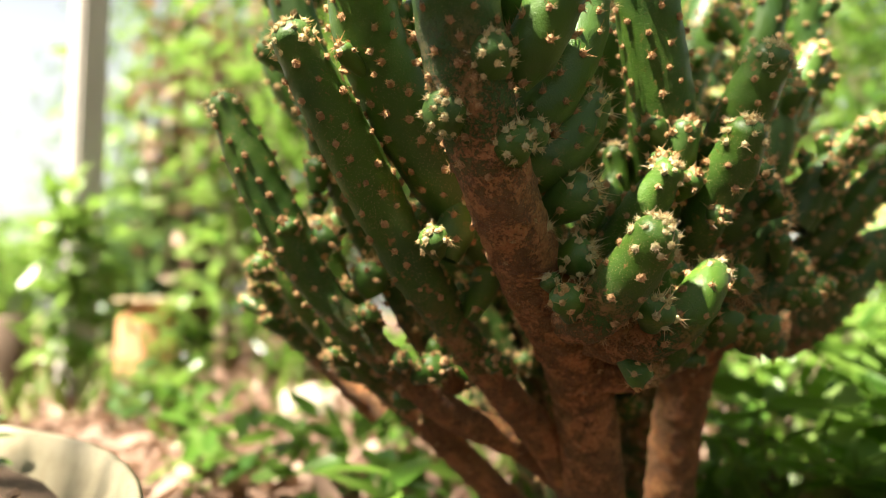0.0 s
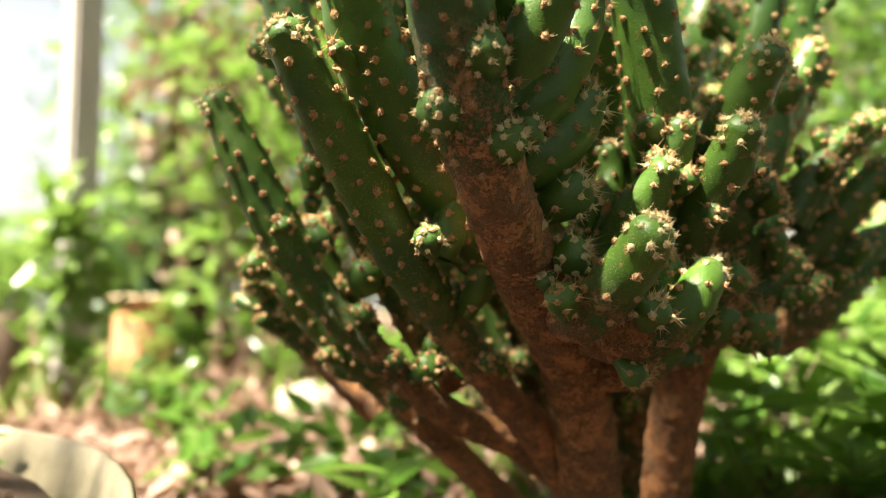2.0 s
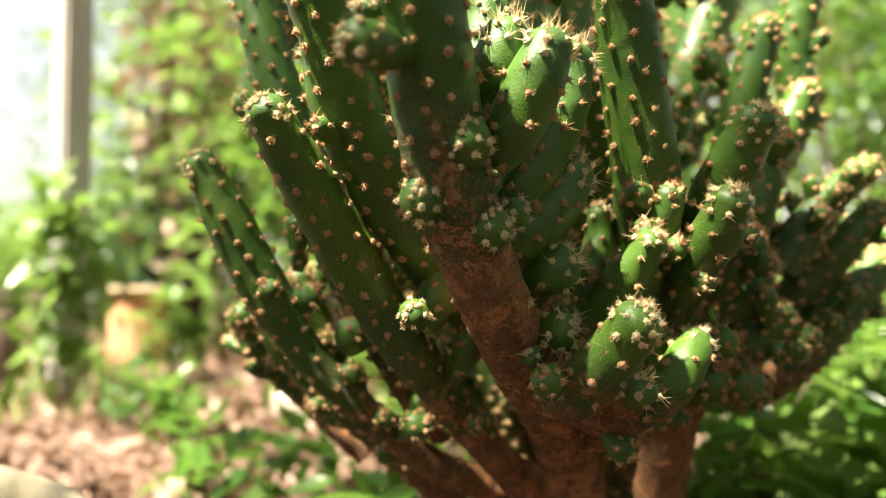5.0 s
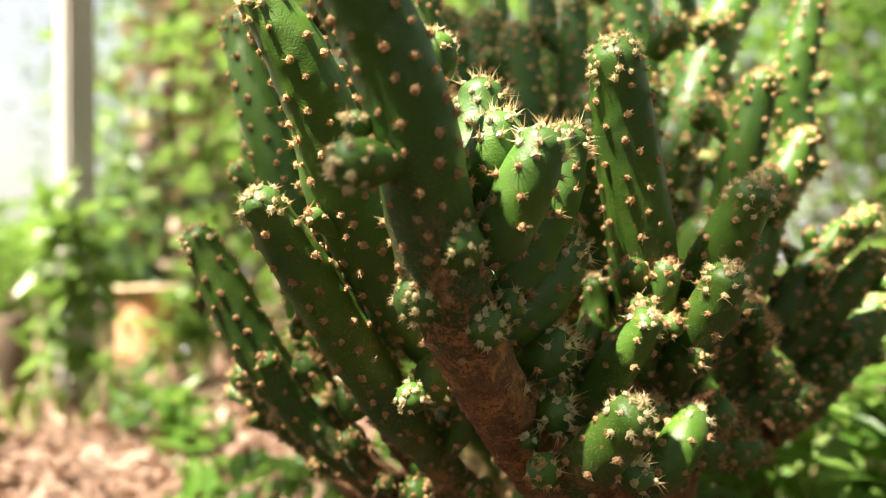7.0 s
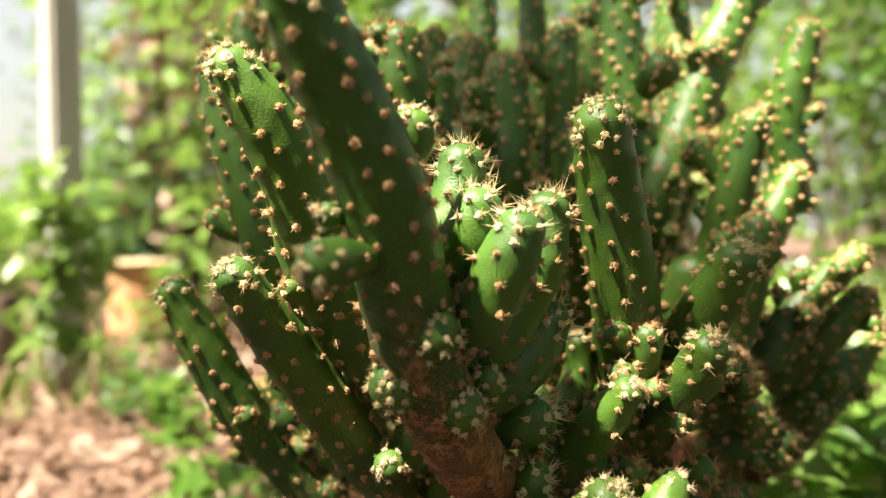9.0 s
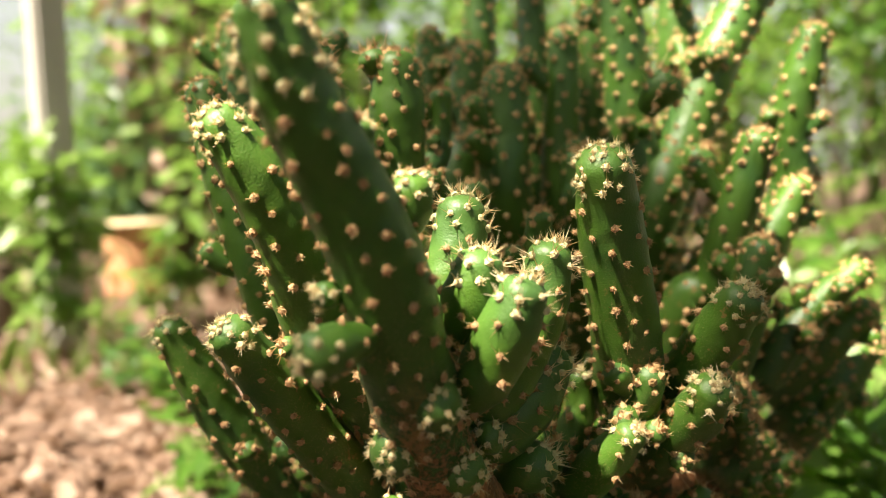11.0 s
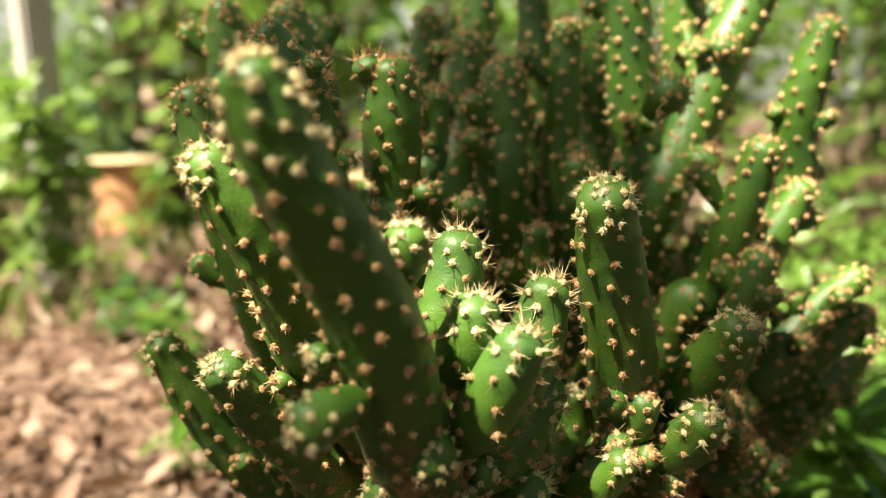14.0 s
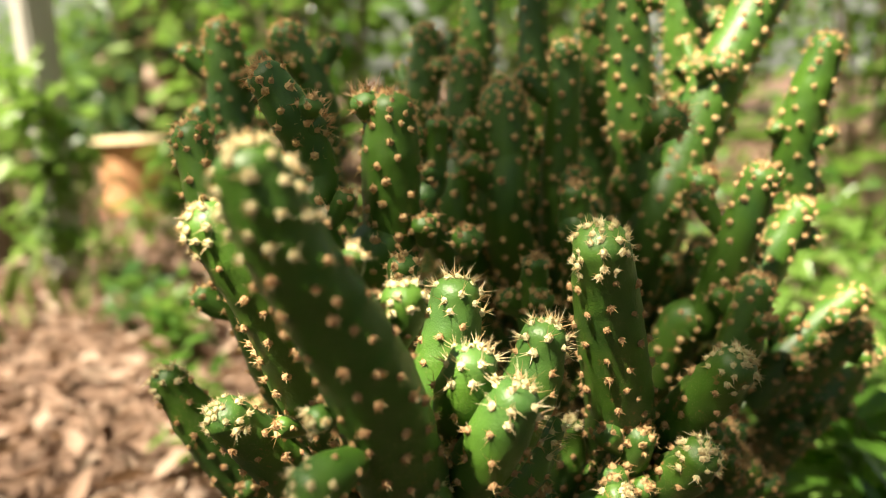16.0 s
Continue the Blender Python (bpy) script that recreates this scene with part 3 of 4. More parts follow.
cactus_stem('stem', 0, [(0.105, 0.475, 0.075), (0.1207, 0.4806, 0.1812), (0.175, 0.5, 0.3222), (0.1737, 0.5, 0.4134), (0.1722, 0.5, 0.4721)], [0.011, 0.0131, 0.0131, 0.0126, 0.0081])
cactus_stem('stem', 0, [(0.105, 0.475, 0.075), (0.0832, 0.4716, 0.1838), (0.0082, 0.46, 0.3278), (0.013, 0.46, 0.3862), (0.0154, 0.46, 0.4187)], [0.011, 0.01, 0.01, 0.0097, 0.0064])
cactus_stem('stem', 0, [(0.105, 0.475, 0.075), (0.0627, 0.4648, 0.1738), (-0.0829, 0.43, 0.3056), (-0.0887, 0.43, 0.3678), (-0.0905, 0.43, 0.4002), (-0.0923, 0.43, 0.4208)], [0.011, 0.0126, 0.0126, 0.0121, 0.0107, 0.0071])
cactus_stem('stem', 0, [(0.105, 0.475, 0.075), (0.0740, 0.4648, 0.1732), (-0.0327, 0.43, 0.3044), (-0.0437, 0.426, 0.376), (-0.0523, 0.424, 0.3993), (-0.0583, 0.424, 0.4186)], [0.011, 0.0126, 0.0126, 0.0114, 0.0106, 0.0076])
cactus_stem('stem', 0, [(0.105, 0.475, 0.075), (0.0762, 0.4424, 0.1762), (-0.0231, 0.33, 0.311), (-0.0293, 0.325, 0.3549), (-0.0378, 0.318, 0.3789), (-0.0478, 0.315, 0.3961)], [0.011, 0.0091, 0.0091, 0.0087, 0.0092, 0.006])
cactus_stem('pup', 0, [(-0.0292, 0.325, 0.3572), (-0.031, 0.32, 0.3711), (-0.027, 0.318, 0.3776)], [0.0061, 0.0074, 0.0044])
cactus_stem('stem', 0, [(0.105, 0.475, 0.075), (0.0960, 0.4446, 0.1551), (0.0651, 0.34, 0.2642), (0.0604, 0.335, 0.2925), (0.0603, 0.33, 0.316)], [0.011, 0.0082, 0.0082, 0.0074, 0.0048])
cactus_stem('stem', 0, [(0.105, 0.475, 0.075), (0.1008, 0.4514, 0.1741), (0.0865, 0.37, 0.3064), (0.0833, 0.365, 0.3239), (0.0824, 0.362, 0.3416)], [0.011, 0.0081, 0.0081, 0.0084, 0.0057])
cactus_stem('bud', 0, [(0.0323, 0.335, 0.316), (0.0317, 0.332, 0.3216), (0.0326, 0.33, 0.3274)], [0.006, 0.0075, 0.0048])
cactus_stem('bud', 0, [(0.0142, 0.335, 0.3213), (0.0137, 0.332, 0.3281), (0.0129, 0.33, 0.3341)], [0.0054, 0.0064, 0.0042])
cactus_stem('pup', 1, [(0.0091, 0.262, 0.2726), (0.0201, 0.266, 0.2946), (0.0239, 0.268, 0.3102), (0.0247, 0.268, 0.3239)], [0.0089, 0.0105, 0.0098, 0.0064])
cactus_stem('pup', 1, [(0.0214, 0.25, 0.2752), (0.0261, 0.247, 0.2914), (0.0309, 0.246, 0.3068)], [0.0063, 0.0098, 0.0064])
cactus_stem('pup', 1, [(0.0239, 0.245, 0.2574), (0.0311, 0.24, 0.2702), (0.0382, 0.236, 0.2861), (0.0434, 0.234, 0.2983)], [0.0083, 0.0097, 0.0096, 0.0059])
cactus_stem('pup', 1, [(0.0245, 0.262, 0.2466), (0.0392, 0.268, 0.26), (0.0513, 0.272, 0.2844), (0.0565, 0.27, 0.3071)], [0.0089, 0.0104, 0.0106, 0.0064])
cactus_stem('pup', 1, [(0.0248, 0.272, 0.2313), (0.0376, 0.276, 0.2389), (0.0498, 0.28, 0.251), (0.0589, 0.282, 0.2667)], [0.0103, 0.0121, 0.0118, 0.0076])
cactus_stem('bud', 1, [(0.0060, 0.239, 0.3110), (0.0078, 0.237, 0.3200), (0.0086, 0.235, 0.3315)], [0.0045, 0.0074, 0.0048])
cactus_stem('bud', 1, [(-0.0065, 0.216, 0.3330), (-0.0048, 0.2175, 0.3395), (-0.0030, 0.218, 0.3475)], [0.0025, 0.0040, 0.0025])
cactus_stem('bud', 0, [(0.0056, 0.3, 0.3092), (0.0053, 0.298, 0.3188), (0.0062, 0.297, 0.3256)], [0.0054, 0.0062, 0.0038])
cactus_stem('bud', 1, [(-0.0040, 0.2160, 0.2856), (-0.0116, 0.2080, 0.2854), (-0.0190, 0.1985, 0.2838)], [0.0060, 0.0071, 0.0056])
cactus_stem('bud', 1, [(-0.0110, 0.220, 0.2978), (-0.0140, 0.217, 0.2982), (-0.0172, 0.2130, 0.2990)], [0.0028, 0.0040, 0.0026])
cactus_stem('bud', 1, [(0.0144, 0.243, 0.2547), (0.0142, 0.232, 0.2606), (0.0148, 0.224, 0.2672)], [0.0055, 0.0085, 0.0055])
cactus_stem('bud', 1, [(0.01, 0.252, 0.2444), (0.003, 0.24, 0.2452), (-0.0011, 0.231, 0.2464)], [0.0061, 0.0084, 0.006])
cactus_stem('bud', 1, [(0.0234, 0.25, 0.2302), (0.0224, 0.243, 0.2351), (0.0223, 0.238, 0.2403)], [0.0052, 0.008, 0.0058])
cactus_stem('bud', 1, [(0.0262, 0.258, 0.2409), (0.0312, 0.255, 0.2422), (0.0348, 0.252, 0.2438)], [0.004, 0.0058, 0.0035])
cactus_stem('bud', 1, [(0.0221, 0.256, 0.2495), (0.0221, 0.252, 0.2514), (0.0226, 0.25, 0.2544)], [0.0036, 0.0048, 0.0031])
cactus_stem('pup', 1, [(0.0378, 0.28, 0.2166), (0.0469, 0.276, 0.2225), (0.0564, 0.275, 0.2287)], [0.0072, 0.009, 0.0062])
cactus_stem('pup', 1, [(0.0441, 0.28, 0.2004), (0.0498, 0.276, 0.2012), (0.0553, 0.272, 0.2019)], [0.0067, 0.008, 0.0061])
cactus_stem('bud', 1, [(0.0323, 0.27, 0.2111), (0.0351, 0.268, 0.2115), (0.0375, 0.266, 0.2117)], [0.0032, 0.0041, 0.0027])
cactus_stem('bud', 1, [(0.0422, 0.276, 0.1885), (0.0399, 0.274, 0.1916), (0.039, 0.272, 0.1936)], [0.0038, 0.0042, 0.0028])
cactus_stem('stem', 1, [(0.0562, 0.29, 0.1725), (0.0724, 0.285, 0.1694), (0.0883, 0.28, 0.177), (0.0989, 0.282, 0.1887), (0.1071, 0.29, 0.1989)], [0.0079, 0.0086, 0.0085, 0.0082, 0.0049])
cactus_stem('stem', 0, [(0.0676, 0.325, 0.1546), (0.0848, 0.325, 0.157), (0.1023, 0.325, 0.1692), (0.1109, 0.32, 0.1838)], [0.0083, 0.0098, 0.0089, 0.0063])
cactus_stem('pup', 1, [(0.0754, 0.272, 0.175), (0.0761, 0.268, 0.1802), (0.0785, 0.266, 0.1852)], [0.0051, 0.0082, 0.0059])
cactus_stem('stem', 0, [(0.0901, 0.3, 0.1791), (0.091, 0.298, 0.1926), (0.093, 0.296, 0.2027)], [0.0064, 0.0068, 0.0045])
cactus_stem('pup', 0, [(0.1147, 0.31, 0.1908), (0.1211, 0.308, 0.1931), (0.1274, 0.306, 0.1953)], [0.0058, 0.0074, 0.0052])
cactus_stem('pup', 0, [(0.1176, 0.33, 0.169), (0.1211, 0.322, 0.1753), (0.1246, 0.318, 0.1819)], [0.0084, 0.0093, 0.0065])
cactus_stem('pup', 0, [(0.1358, 0.335, 0.1663), (0.1369, 0.325, 0.1741), (0.1372, 0.318, 0.1819)], [0.0085, 0.0094, 0.007])
cactus_stem('stem', 0, [(0.1473, 0.355, 0.1843), (0.1602, 0.35, 0.1948), (0.1666, 0.348, 0.2107)], [0.0086, 0.0096, 0.0069])
cactus_stem('stem', 0, [(0.1439, 0.36, 0.1843), (0.1532, 0.355, 0.1977), (0.1582, 0.352, 0.2097)], [0.0082, 0.0092, 0.0065])
cactus_stem('pup', 0, [(0.1488, 0.36, 0.1707), (0.1582, 0.36, 0.1653), (0.1635, 0.36, 0.1626)], [0.0073, 0.0073, 0.0049])
cactus_stem('bud', 1, [(-0.002, 0.285, 0.203), (-0.0034, 0.278, 0.2071), (-0.0038, 0.274, 0.2105)], [0.0044, 0.0057, 0.0038])
cactus_stem('pup', 1, [(0.0014, 0.295, 0.2015), (0.0054, 0.296, 0.2152), (0.0064, 0.296, 0.2302)], [0.0071, 0.0081, 0.0046])
cactus_stem('bud', 0, [(0.0038, 0.312, 0.1885), (0.0007, 0.31, 0.1924), (0.0002, 0.308, 0.1954)], [0.0043, 0.0048, 0.0032])
cactus_stem('pup', 0, [(0.011, 0.315, 0.179), (0.0168, 0.31, 0.1908), (0.019, 0.308, 0.2001)], [0.0059, 0.0069, 0.0042])
cactus_stem('bud', 0, [(-0.0368, 0.337, 0.1751), (-0.0333, 0.332, 0.1797), (-0.0316, 0.33, 0.1827)], [0.004, 0.0056, 0.0039])
cactus_stem('bud', 0, [(-0.0127, 0.345, 0.1504), (-0.0056, 0.337, 0.1549), (0.0003, 0.333, 0.1589)], [0.0047, 0.0074, 0.0051])
cactus_stem('bud', 0, [(-0.0063, 0.348, 0.1606), (-0.0031, 0.345, 0.1641), (0.0003, 0.343, 0.166)], [0.0041, 0.0058, 0.0035])
cactus_stem('bud', 0, [(0.0207, 0.34, 0.1509), (0.0256, 0.336, 0.1545), (0.0312, 0.333, 0.1577)], [0.0046, 0.0062, 0.0045])
cactus_stem('pup', 0, [(-0.0624, 0.335, 0.2019), (-0.054, 0.33, 0.2117), (-0.0488, 0.328, 0.2178)], [0.0063, 0.0074, 0.0051])
cactus_stem('bud', 0, [(-0.0578, 0.336, 0.2252), (-0.0569, 0.335, 0.2297), (-0.0563, 0.334, 0.2327)], [0.0035, 0.0046, 0.0032])
cactus_stem('bud', 0, [(-0.0651, 0.322, 0.2134), (-0.0668, 0.318, 0.2174), (-0.0669, 0.316, 0.2201)], [0.0039, 0.0049, 0.0033])
cactus_stem('bud', 0, [(-0.0665, 0.33, 0.2028), (-0.0695, 0.326, 0.205), (-0.0716, 0.324, 0.2066)], [0.0045, 0.0056, 0.0039])
cactus_stem('bud', 0, [(-0.0837, 0.38, 0.2004), (-0.0913, 0.375, 0.203), (-0.0977, 0.372, 0.2057)], [0.0065, 0.0077, 0.0051])
cactus_stem('bud', 0, [(-0.0689, 0.388, 0.18), (-0.0754, 0.385, 0.1814), (-0.0803, 0.383, 0.1828)], [0.0049, 0.0059, 0.0042])
cactus_stem('pup', 0, [(-0.0308, 0.34, 0.1892), (-0.0332, 0.338, 0.1956), (-0.0305, 0.336, 0.2032)], [0.0081, 0.0092, 0.0057])
cactus_stem('bud', 0, [(-0.0257, 0.305, 0.2496), (-0.0196, 0.302, 0.2484), (-0.016, 0.3, 0.2461)], [0.0058, 0.0068, 0.0042])
cactus_stem('bud', 0, [(-0.0569, 0.33, 0.2346), (-0.0563, 0.33, 0.2449), (-0.0551, 0.33, 0.2501)], [0.0057, 0.0063, 0.004])
cactus_stem('bud', 0, [(-0.0096, 0.32, 0.2218), (-0.0078, 0.318, 0.2247), (-0.0068, 0.316, 0.2274)], [0.0039, 0.0049, 0.0033])
cactus_stem('stem', 0, [(-0.0186, 0.4, 0.137), (-0.0426, 0.388, 0.1643), (-0.053, 0.38, 0.1924), (-0.0619, 0.374, 0.2166), (-0.0648, 0.372, 0.2276)], [0.0085, 0.0085, 0.008, 0.0078, 0.005])
cactus_stem('stem', 0, [(-0.0338, 0.43, 0.1252), (-0.065, 0.425, 0.1561), (-0.0925, 0.42, 0.1815), (-0.1053, 0.415, 0.203)], [0.0095, 0.0095, 0.009, 0.006])
cactus_stem('stem', 0, [(0.0088, 0.385, 0.1438), (-0.0062, 0.372, 0.1729), (-0.018, 0.365, 0.1967), (-0.0235, 0.362, 0.222), (-0.0252, 0.36, 0.2387)], [0.0085, 0.0085, 0.0085, 0.008, 0.005])
cactus_stem('bud', 0, [(-0.047, 0.372, 0.1835), (-0.0516, 0.366, 0.1884), (-0.0559, 0.362, 0.1919)], [0.005, 0.0064, 0.0042])
cactus_stem('bud', 0, [(-0.0318, 0.36, 0.1679), (-0.034, 0.352, 0.1752), (-0.035, 0.348, 0.1803)], [0.005, 0.0062, 0.0042])


def inner_stems():
    """The crowded fingers in the heart of the bush, most of them coloured darker for the shade there."""
    rng = np.random.default_rng(7)
    for i in range(46):
        x, y = rng.uniform(-0.035, 0.205), rng.uniform(0.415, 0.55)
        top = rng.uniform(0.18, 0.27) + 0.6 * max(0.0, y - 0.45)
        foot = (0.10 + 0.25 * (x - 0.085), 0.475 + 0.3 * (y - 0.44), 0.07)
        knee = (0.10 + 0.5 * (x - 0.10), 0.45 + 0.7 * (y - 0.43), 0.09 + 0.5 * (top - 0.09))
        r = rng.uniform(0.0075, 0.0105)
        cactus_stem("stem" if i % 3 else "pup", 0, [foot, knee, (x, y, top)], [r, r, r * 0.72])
    # the far side of the bush, leaning away; mostly hidden, added to block light from behind
    for i in range(34):
        x, y = rng.uniform(-0.03, 0.24), rng.uniform(0.56, 0.68)
        top = rng.uniform(0.20, 0.31)
        foot = (0.10 + 0.25 * (x - 0.085), 0.50 + 0.3 * (y - 0.5), 0.06)
        knee = (0.10 + 0.6 * (x - 0.10), 0.50 + 0.8 * (y - 0.50), 0.08 + 0.35 * (top - 0.08))
        r = rng.uniform(0.0085, 0.0125)
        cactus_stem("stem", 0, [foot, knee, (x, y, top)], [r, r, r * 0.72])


inner_stems()


def side_buds():
    """Small round offsets on the crowded fingers."""
    rng = np.random.default_rng(17)
    for line, rad, s, u, v, tan, bark, near in FINGERS[:]:
        for _ in range(int(rng.integers(2, 5) if near else rng.integers(8, 14) if line[-1][1] > 0.41 else rng.integers(3, 7))):
            i = int((rng.uniform(0.12, 0.48) if near else rng.uniform(0.30, 0.92)) * (len(line) - 8))
            if bark[i] > 0.75:
                continue
            a = rng.uniform(0, 6.28)
            out = u[i] * math.cos(a) + v[i] * math.sin(a)
            grow = out * 0.8 + tan[i] * 0.5 + np.array((0, 0, 0.35))
            grow /= np.linalg.norm(grow)
            r, l = rng.uniform(0.0036, 0.0066), rng.uniform(0.008, 0.024)
            root = line[i] + out * rad[i] * 0.8
            cactus_stem("bud", 0, [tuple(root), tuple(root + grow * l * 0.55), tuple(root + grow * l + np.array((0, 0, 0.1 * l)))], [r * 0.8, r, r * 0.75])


side_buds()


# ---------------------------------------------------------------- plants round it
def woody(parent, foot, height, lean, count, spread, thick, material, rng, name="stem"):
    """Thin stems from one foot, and their top ends."""
    ends = []
    for _ in range(count):
        a, k = rng.uniform(0, 6.28), rng.uniform(0.3, 1.0)
        top = np.array((math.cos(a) * spread * k + lean[0], math.sin(a) * spread * k + lean[1], height * rng.uniform(0.65, 1.0)))
        mid = top * 0.5 + np.array((rng.normal(0, 0.06), rng.normal(0, 0.06), 0.08)) * height
        line = spline([(0, 0, -0.01), mid, top], 8)
        v, f = tube(line, np.linspace(thick, thick * 0.35, 9), 6)
        child(name, mesh_of(name, v, f, material), parent)
        ends.append(line)
    return ends


def shrub(name, at, height, spread, count, n_leaves, size, material, seed, label, category, lean=(0, 0), thick=0.006, up=0.4, ratio=0.45):
    rng = np.random.default_rng(seed)
    ob = thing(name, label, category, at)
    lines = woody(ob, at, height, lean, count, spread, thick, TWIG, rng)
    pts = []
    for _ in range(n_leaves):
        line = lines[int(rng.integers(len(lines)))]
        pts.append(line[int(rng.integers(2, 9))] + rng.normal(0, 1, 3) * spread * np.array((0.28, 0.28, 0.2)))
    pts = np.array(pts)
    pts[:, 2] = np.maximum(pts[:, 2], 0.01)
    d = unit(rng, n_leaves)
    d[:, 2] = d[:, 2] * 0.6
    nrm = unit(rng, n_leaves) * 0.7 + np.array((-0.3, 0.0, up * 2.6))
    l = size * rng.uniform(0.55, 1.15, n_leaves)
    v, f = leaves(pts, d, nrm, l, l * ratio * rng.uniform(0.8, 1.2, n_leaves))
    child("foliage", mesh_of("foliage", v, f, material), ob, kind="stuff")
    return ob


# openings cut through the unseen near crowns to place the patches of sun
SUN_GAPS = (((0.030, 0.258), (0.039, 0.025), 0.99), ((-0.024, 0.270), (0.036, 0.030), 0.99), ((0.006, 0.228), (0.022, 0.018), 0.70), ((0.245, 0.390), (0.055, 0.060), 0.85), ((0.098, 0.288), (0.022, 0.020), 0.50),
            ((0.15, 0.34), (0.06, 0.04), 0.20), ((0.045, 0.212), (0.024, 0.020), 0.35), ((-0.45, 2.05), (1.7, 1.35), 0.996), ((0.80, 1.15), (0.75, 0.75), 0.996), ((-0.30, 0.28), (0.22, 0.20), 0.60), ((0.08, 0.52), (0.20, 0.055), 0.30),
            ((-0.03, 0.370), (0.06, 0.030), 0.60), ((0.35, 0.58), (0.155, 0.13), 0.996), ((0.275, 0.475), (0.085, 0.075), 0.99), ((-0.125, 0.42), (0.06, 0.04), 0.95), ((0.52, 0.68), (0.22, 0.20), 0.996),
            ((-0.58, 0.76), (0.34, 0.32), 0.88), ((-0.05, -0.18), (0.38, 0.19), 0.70))


def sunlit(p, p2, at, rng, openings=SUN_GAPS):
    """Which leaves of the near trees reach into the gaps cut in their crowns to let the sun down."""
    luck, hit = rng.uniform(size=len(p)), np.zeros(len(p), bool)
    for q in (0.0, 0.5, 1.0):
        w = p * (1 - q) + p2 * q + np.asarray(at, float)
        k = (w[:, 2] - 0.28) / SUN_DIR.z
        x, y = w[:, 0] - SUN_DIR.x * k, w[:, 1] - SUN_DIR.y * k
        for (cx, cy), (rx, ry), share in openings:
            hit |= (((x - cx) / rx) ** 2 + ((y - cy) / ry) ** 2 < 1) & (luck < share)
    return hit


def tree(at, height, crown_r, trunk_r, n_leaves, seed, material=None, clear=0.35, label="leafy tree with slender brown trunk", gaps=False):
    rng = np.random.default_rng(seed)
    ob = thing("tree", label, "tree", at, "trees behind the cactus")
    bend = rng.normal(0, 0.05, 2) * height
    line = spline([(0, 0, -0.05), (bend[0] * 0.4, bend[1] * 0.4, height * 0.4), (bend[0], bend[1], height * 0.85)], 14)
    v, f = tube(line, np.linspace(trunk_r, trunk_r * 0.3, 15), 12)
    child("trunk", mesh_of("trunk", v, f, BARK), ob)
    clumps = []
    for k in range(11):
        z = rng.uniform(clear, 0.85)
        root = line[int(z / 0.85 * 14)]
        for _ in range(8):
            a = rng.uniform(0, 6.28)
            reach = crown_r * rng.uniform(0.5, 1.0)
            end = root + np.array((math.cos(a) * reach, math.sin(a) * reach, height * rng.uniform(0.02, 0.16)))
            limb = spline([root, (root + end) / 2 + (0, 0, 0.03 * height), end], 7)
            if not gaps or not sunlit(limb[:-1], limb[1:], at, rng, SUN_GAPS[:5]).any():
                break
        lv, lf = tube(limb, np.linspace(trunk_r * 0.35, trunk_r * 0.08, 8), 6)
        child("limb", mesh_of("limb", lv, lf, BARK), ob)
        clumps += [limb[q] for q in (3, 4, 5, 6, 7, 7)]
    clumps = np.array(clumps)
    pts = clumps[rng.integers(len(clumps), size=n_leaves)] + rng.normal(0, crown_r * 0.17, (n_leaves, 3))
    pts[:, 2] = np.maximum(pts[:, 2], 0.2)
    l = rng.uniform(0.032, 0.062, n_leaves) if gaps else rng.uniform(0.05, 0.11, n_leaves)
    d = unit(rng, n_leaves)
    if gaps:
        keep = ~sunlit(pts, pts + d * l[:, None], at, rng)
        pts, l, d = pts[keep], l[keep], d[keep]
    v, f = leaves(pts, d, unit(rng, len(pts)) + (0, 0, 0.8), l, l * 0.5)
    child("crown", mesh_of("crown", v, f, material or LEAF_DEEP), ob, kind="stuff")
    return ob


shrub("shrub", (-1.02, 2.80, 0), 1.20, 0.30, 11, 460, 0.10, LEAF_PALE, 21, "tall leafy shrub with fresh light green leaves", "shrub")
shrub("shrub", (-0.60, 2.12, 0), 1.00, 0.20, 10, 420, 0.080, LEAF_PALE, 31, "tall leafy shrub with fresh light green leaves", "shrub")
shrub("shrub", (-0.28, 1.75, 0), 1.25, 0.32, 11, 520, 0.085, LEAF_LIGHT, 28, "tall leafy shrub with fresh light green leaves", "shrub")
shrub("shrub", (-1.50, 2.05, 0), 0.40, 0.30, 10, 900, 0.075, LEAF_LIGHT, 29, "low leafy shrub with light green leaves", "shrub")
shrub("shrub", (-0.98, 2.75, 0), 0.75, 0.42, 10, 1200, 0.08, LEAF_BLUE, 22, "shrub with greyish green leaves", "shrub")
shrub("shrub", (-0.34, 2.9, 0), 1.7, 0.5, 10, 600, 0.12, LEAF_LIGHT, 23, "dense shrub with light green leaves", "shrub")
shrub("shrub", (-2.1, 3.2, 0), 0.62, 0.6, 9, 1100, 0.10, LEAF_LIGHT, 24, "low light green shrub", "shrub")
for k, (x, y) in enumerate(((-1.9, 4.4), (-0.7, 4.6), (0.5, 4.2), (1.6, 4.4), (2.9, 4.0))):
    shrub("shrub", (x, y, 0), 0.75 if x < -1.5 else 1.5, 0.65, 12, 1500, 0.12, LEAF_LIGHT, 120 + k, "wide leafy shrub with light green leaves", "shrub", thick=0.01)
shrub("dry_shrub", (-0.86, 2.6, 0), 1.45, 0.26, 14, 620, 0.085, LEAF_DRY, 30, "half-dead shrub with brown dry leaves", "shrub", thick=0.012)
shrub("shrub", (0.95, 1.60, 0), 1.2, 0.36, 11, 1100, 0.055, LEAF_LIGHT, 25, "tall shrub with small light green leaves", "shrub")
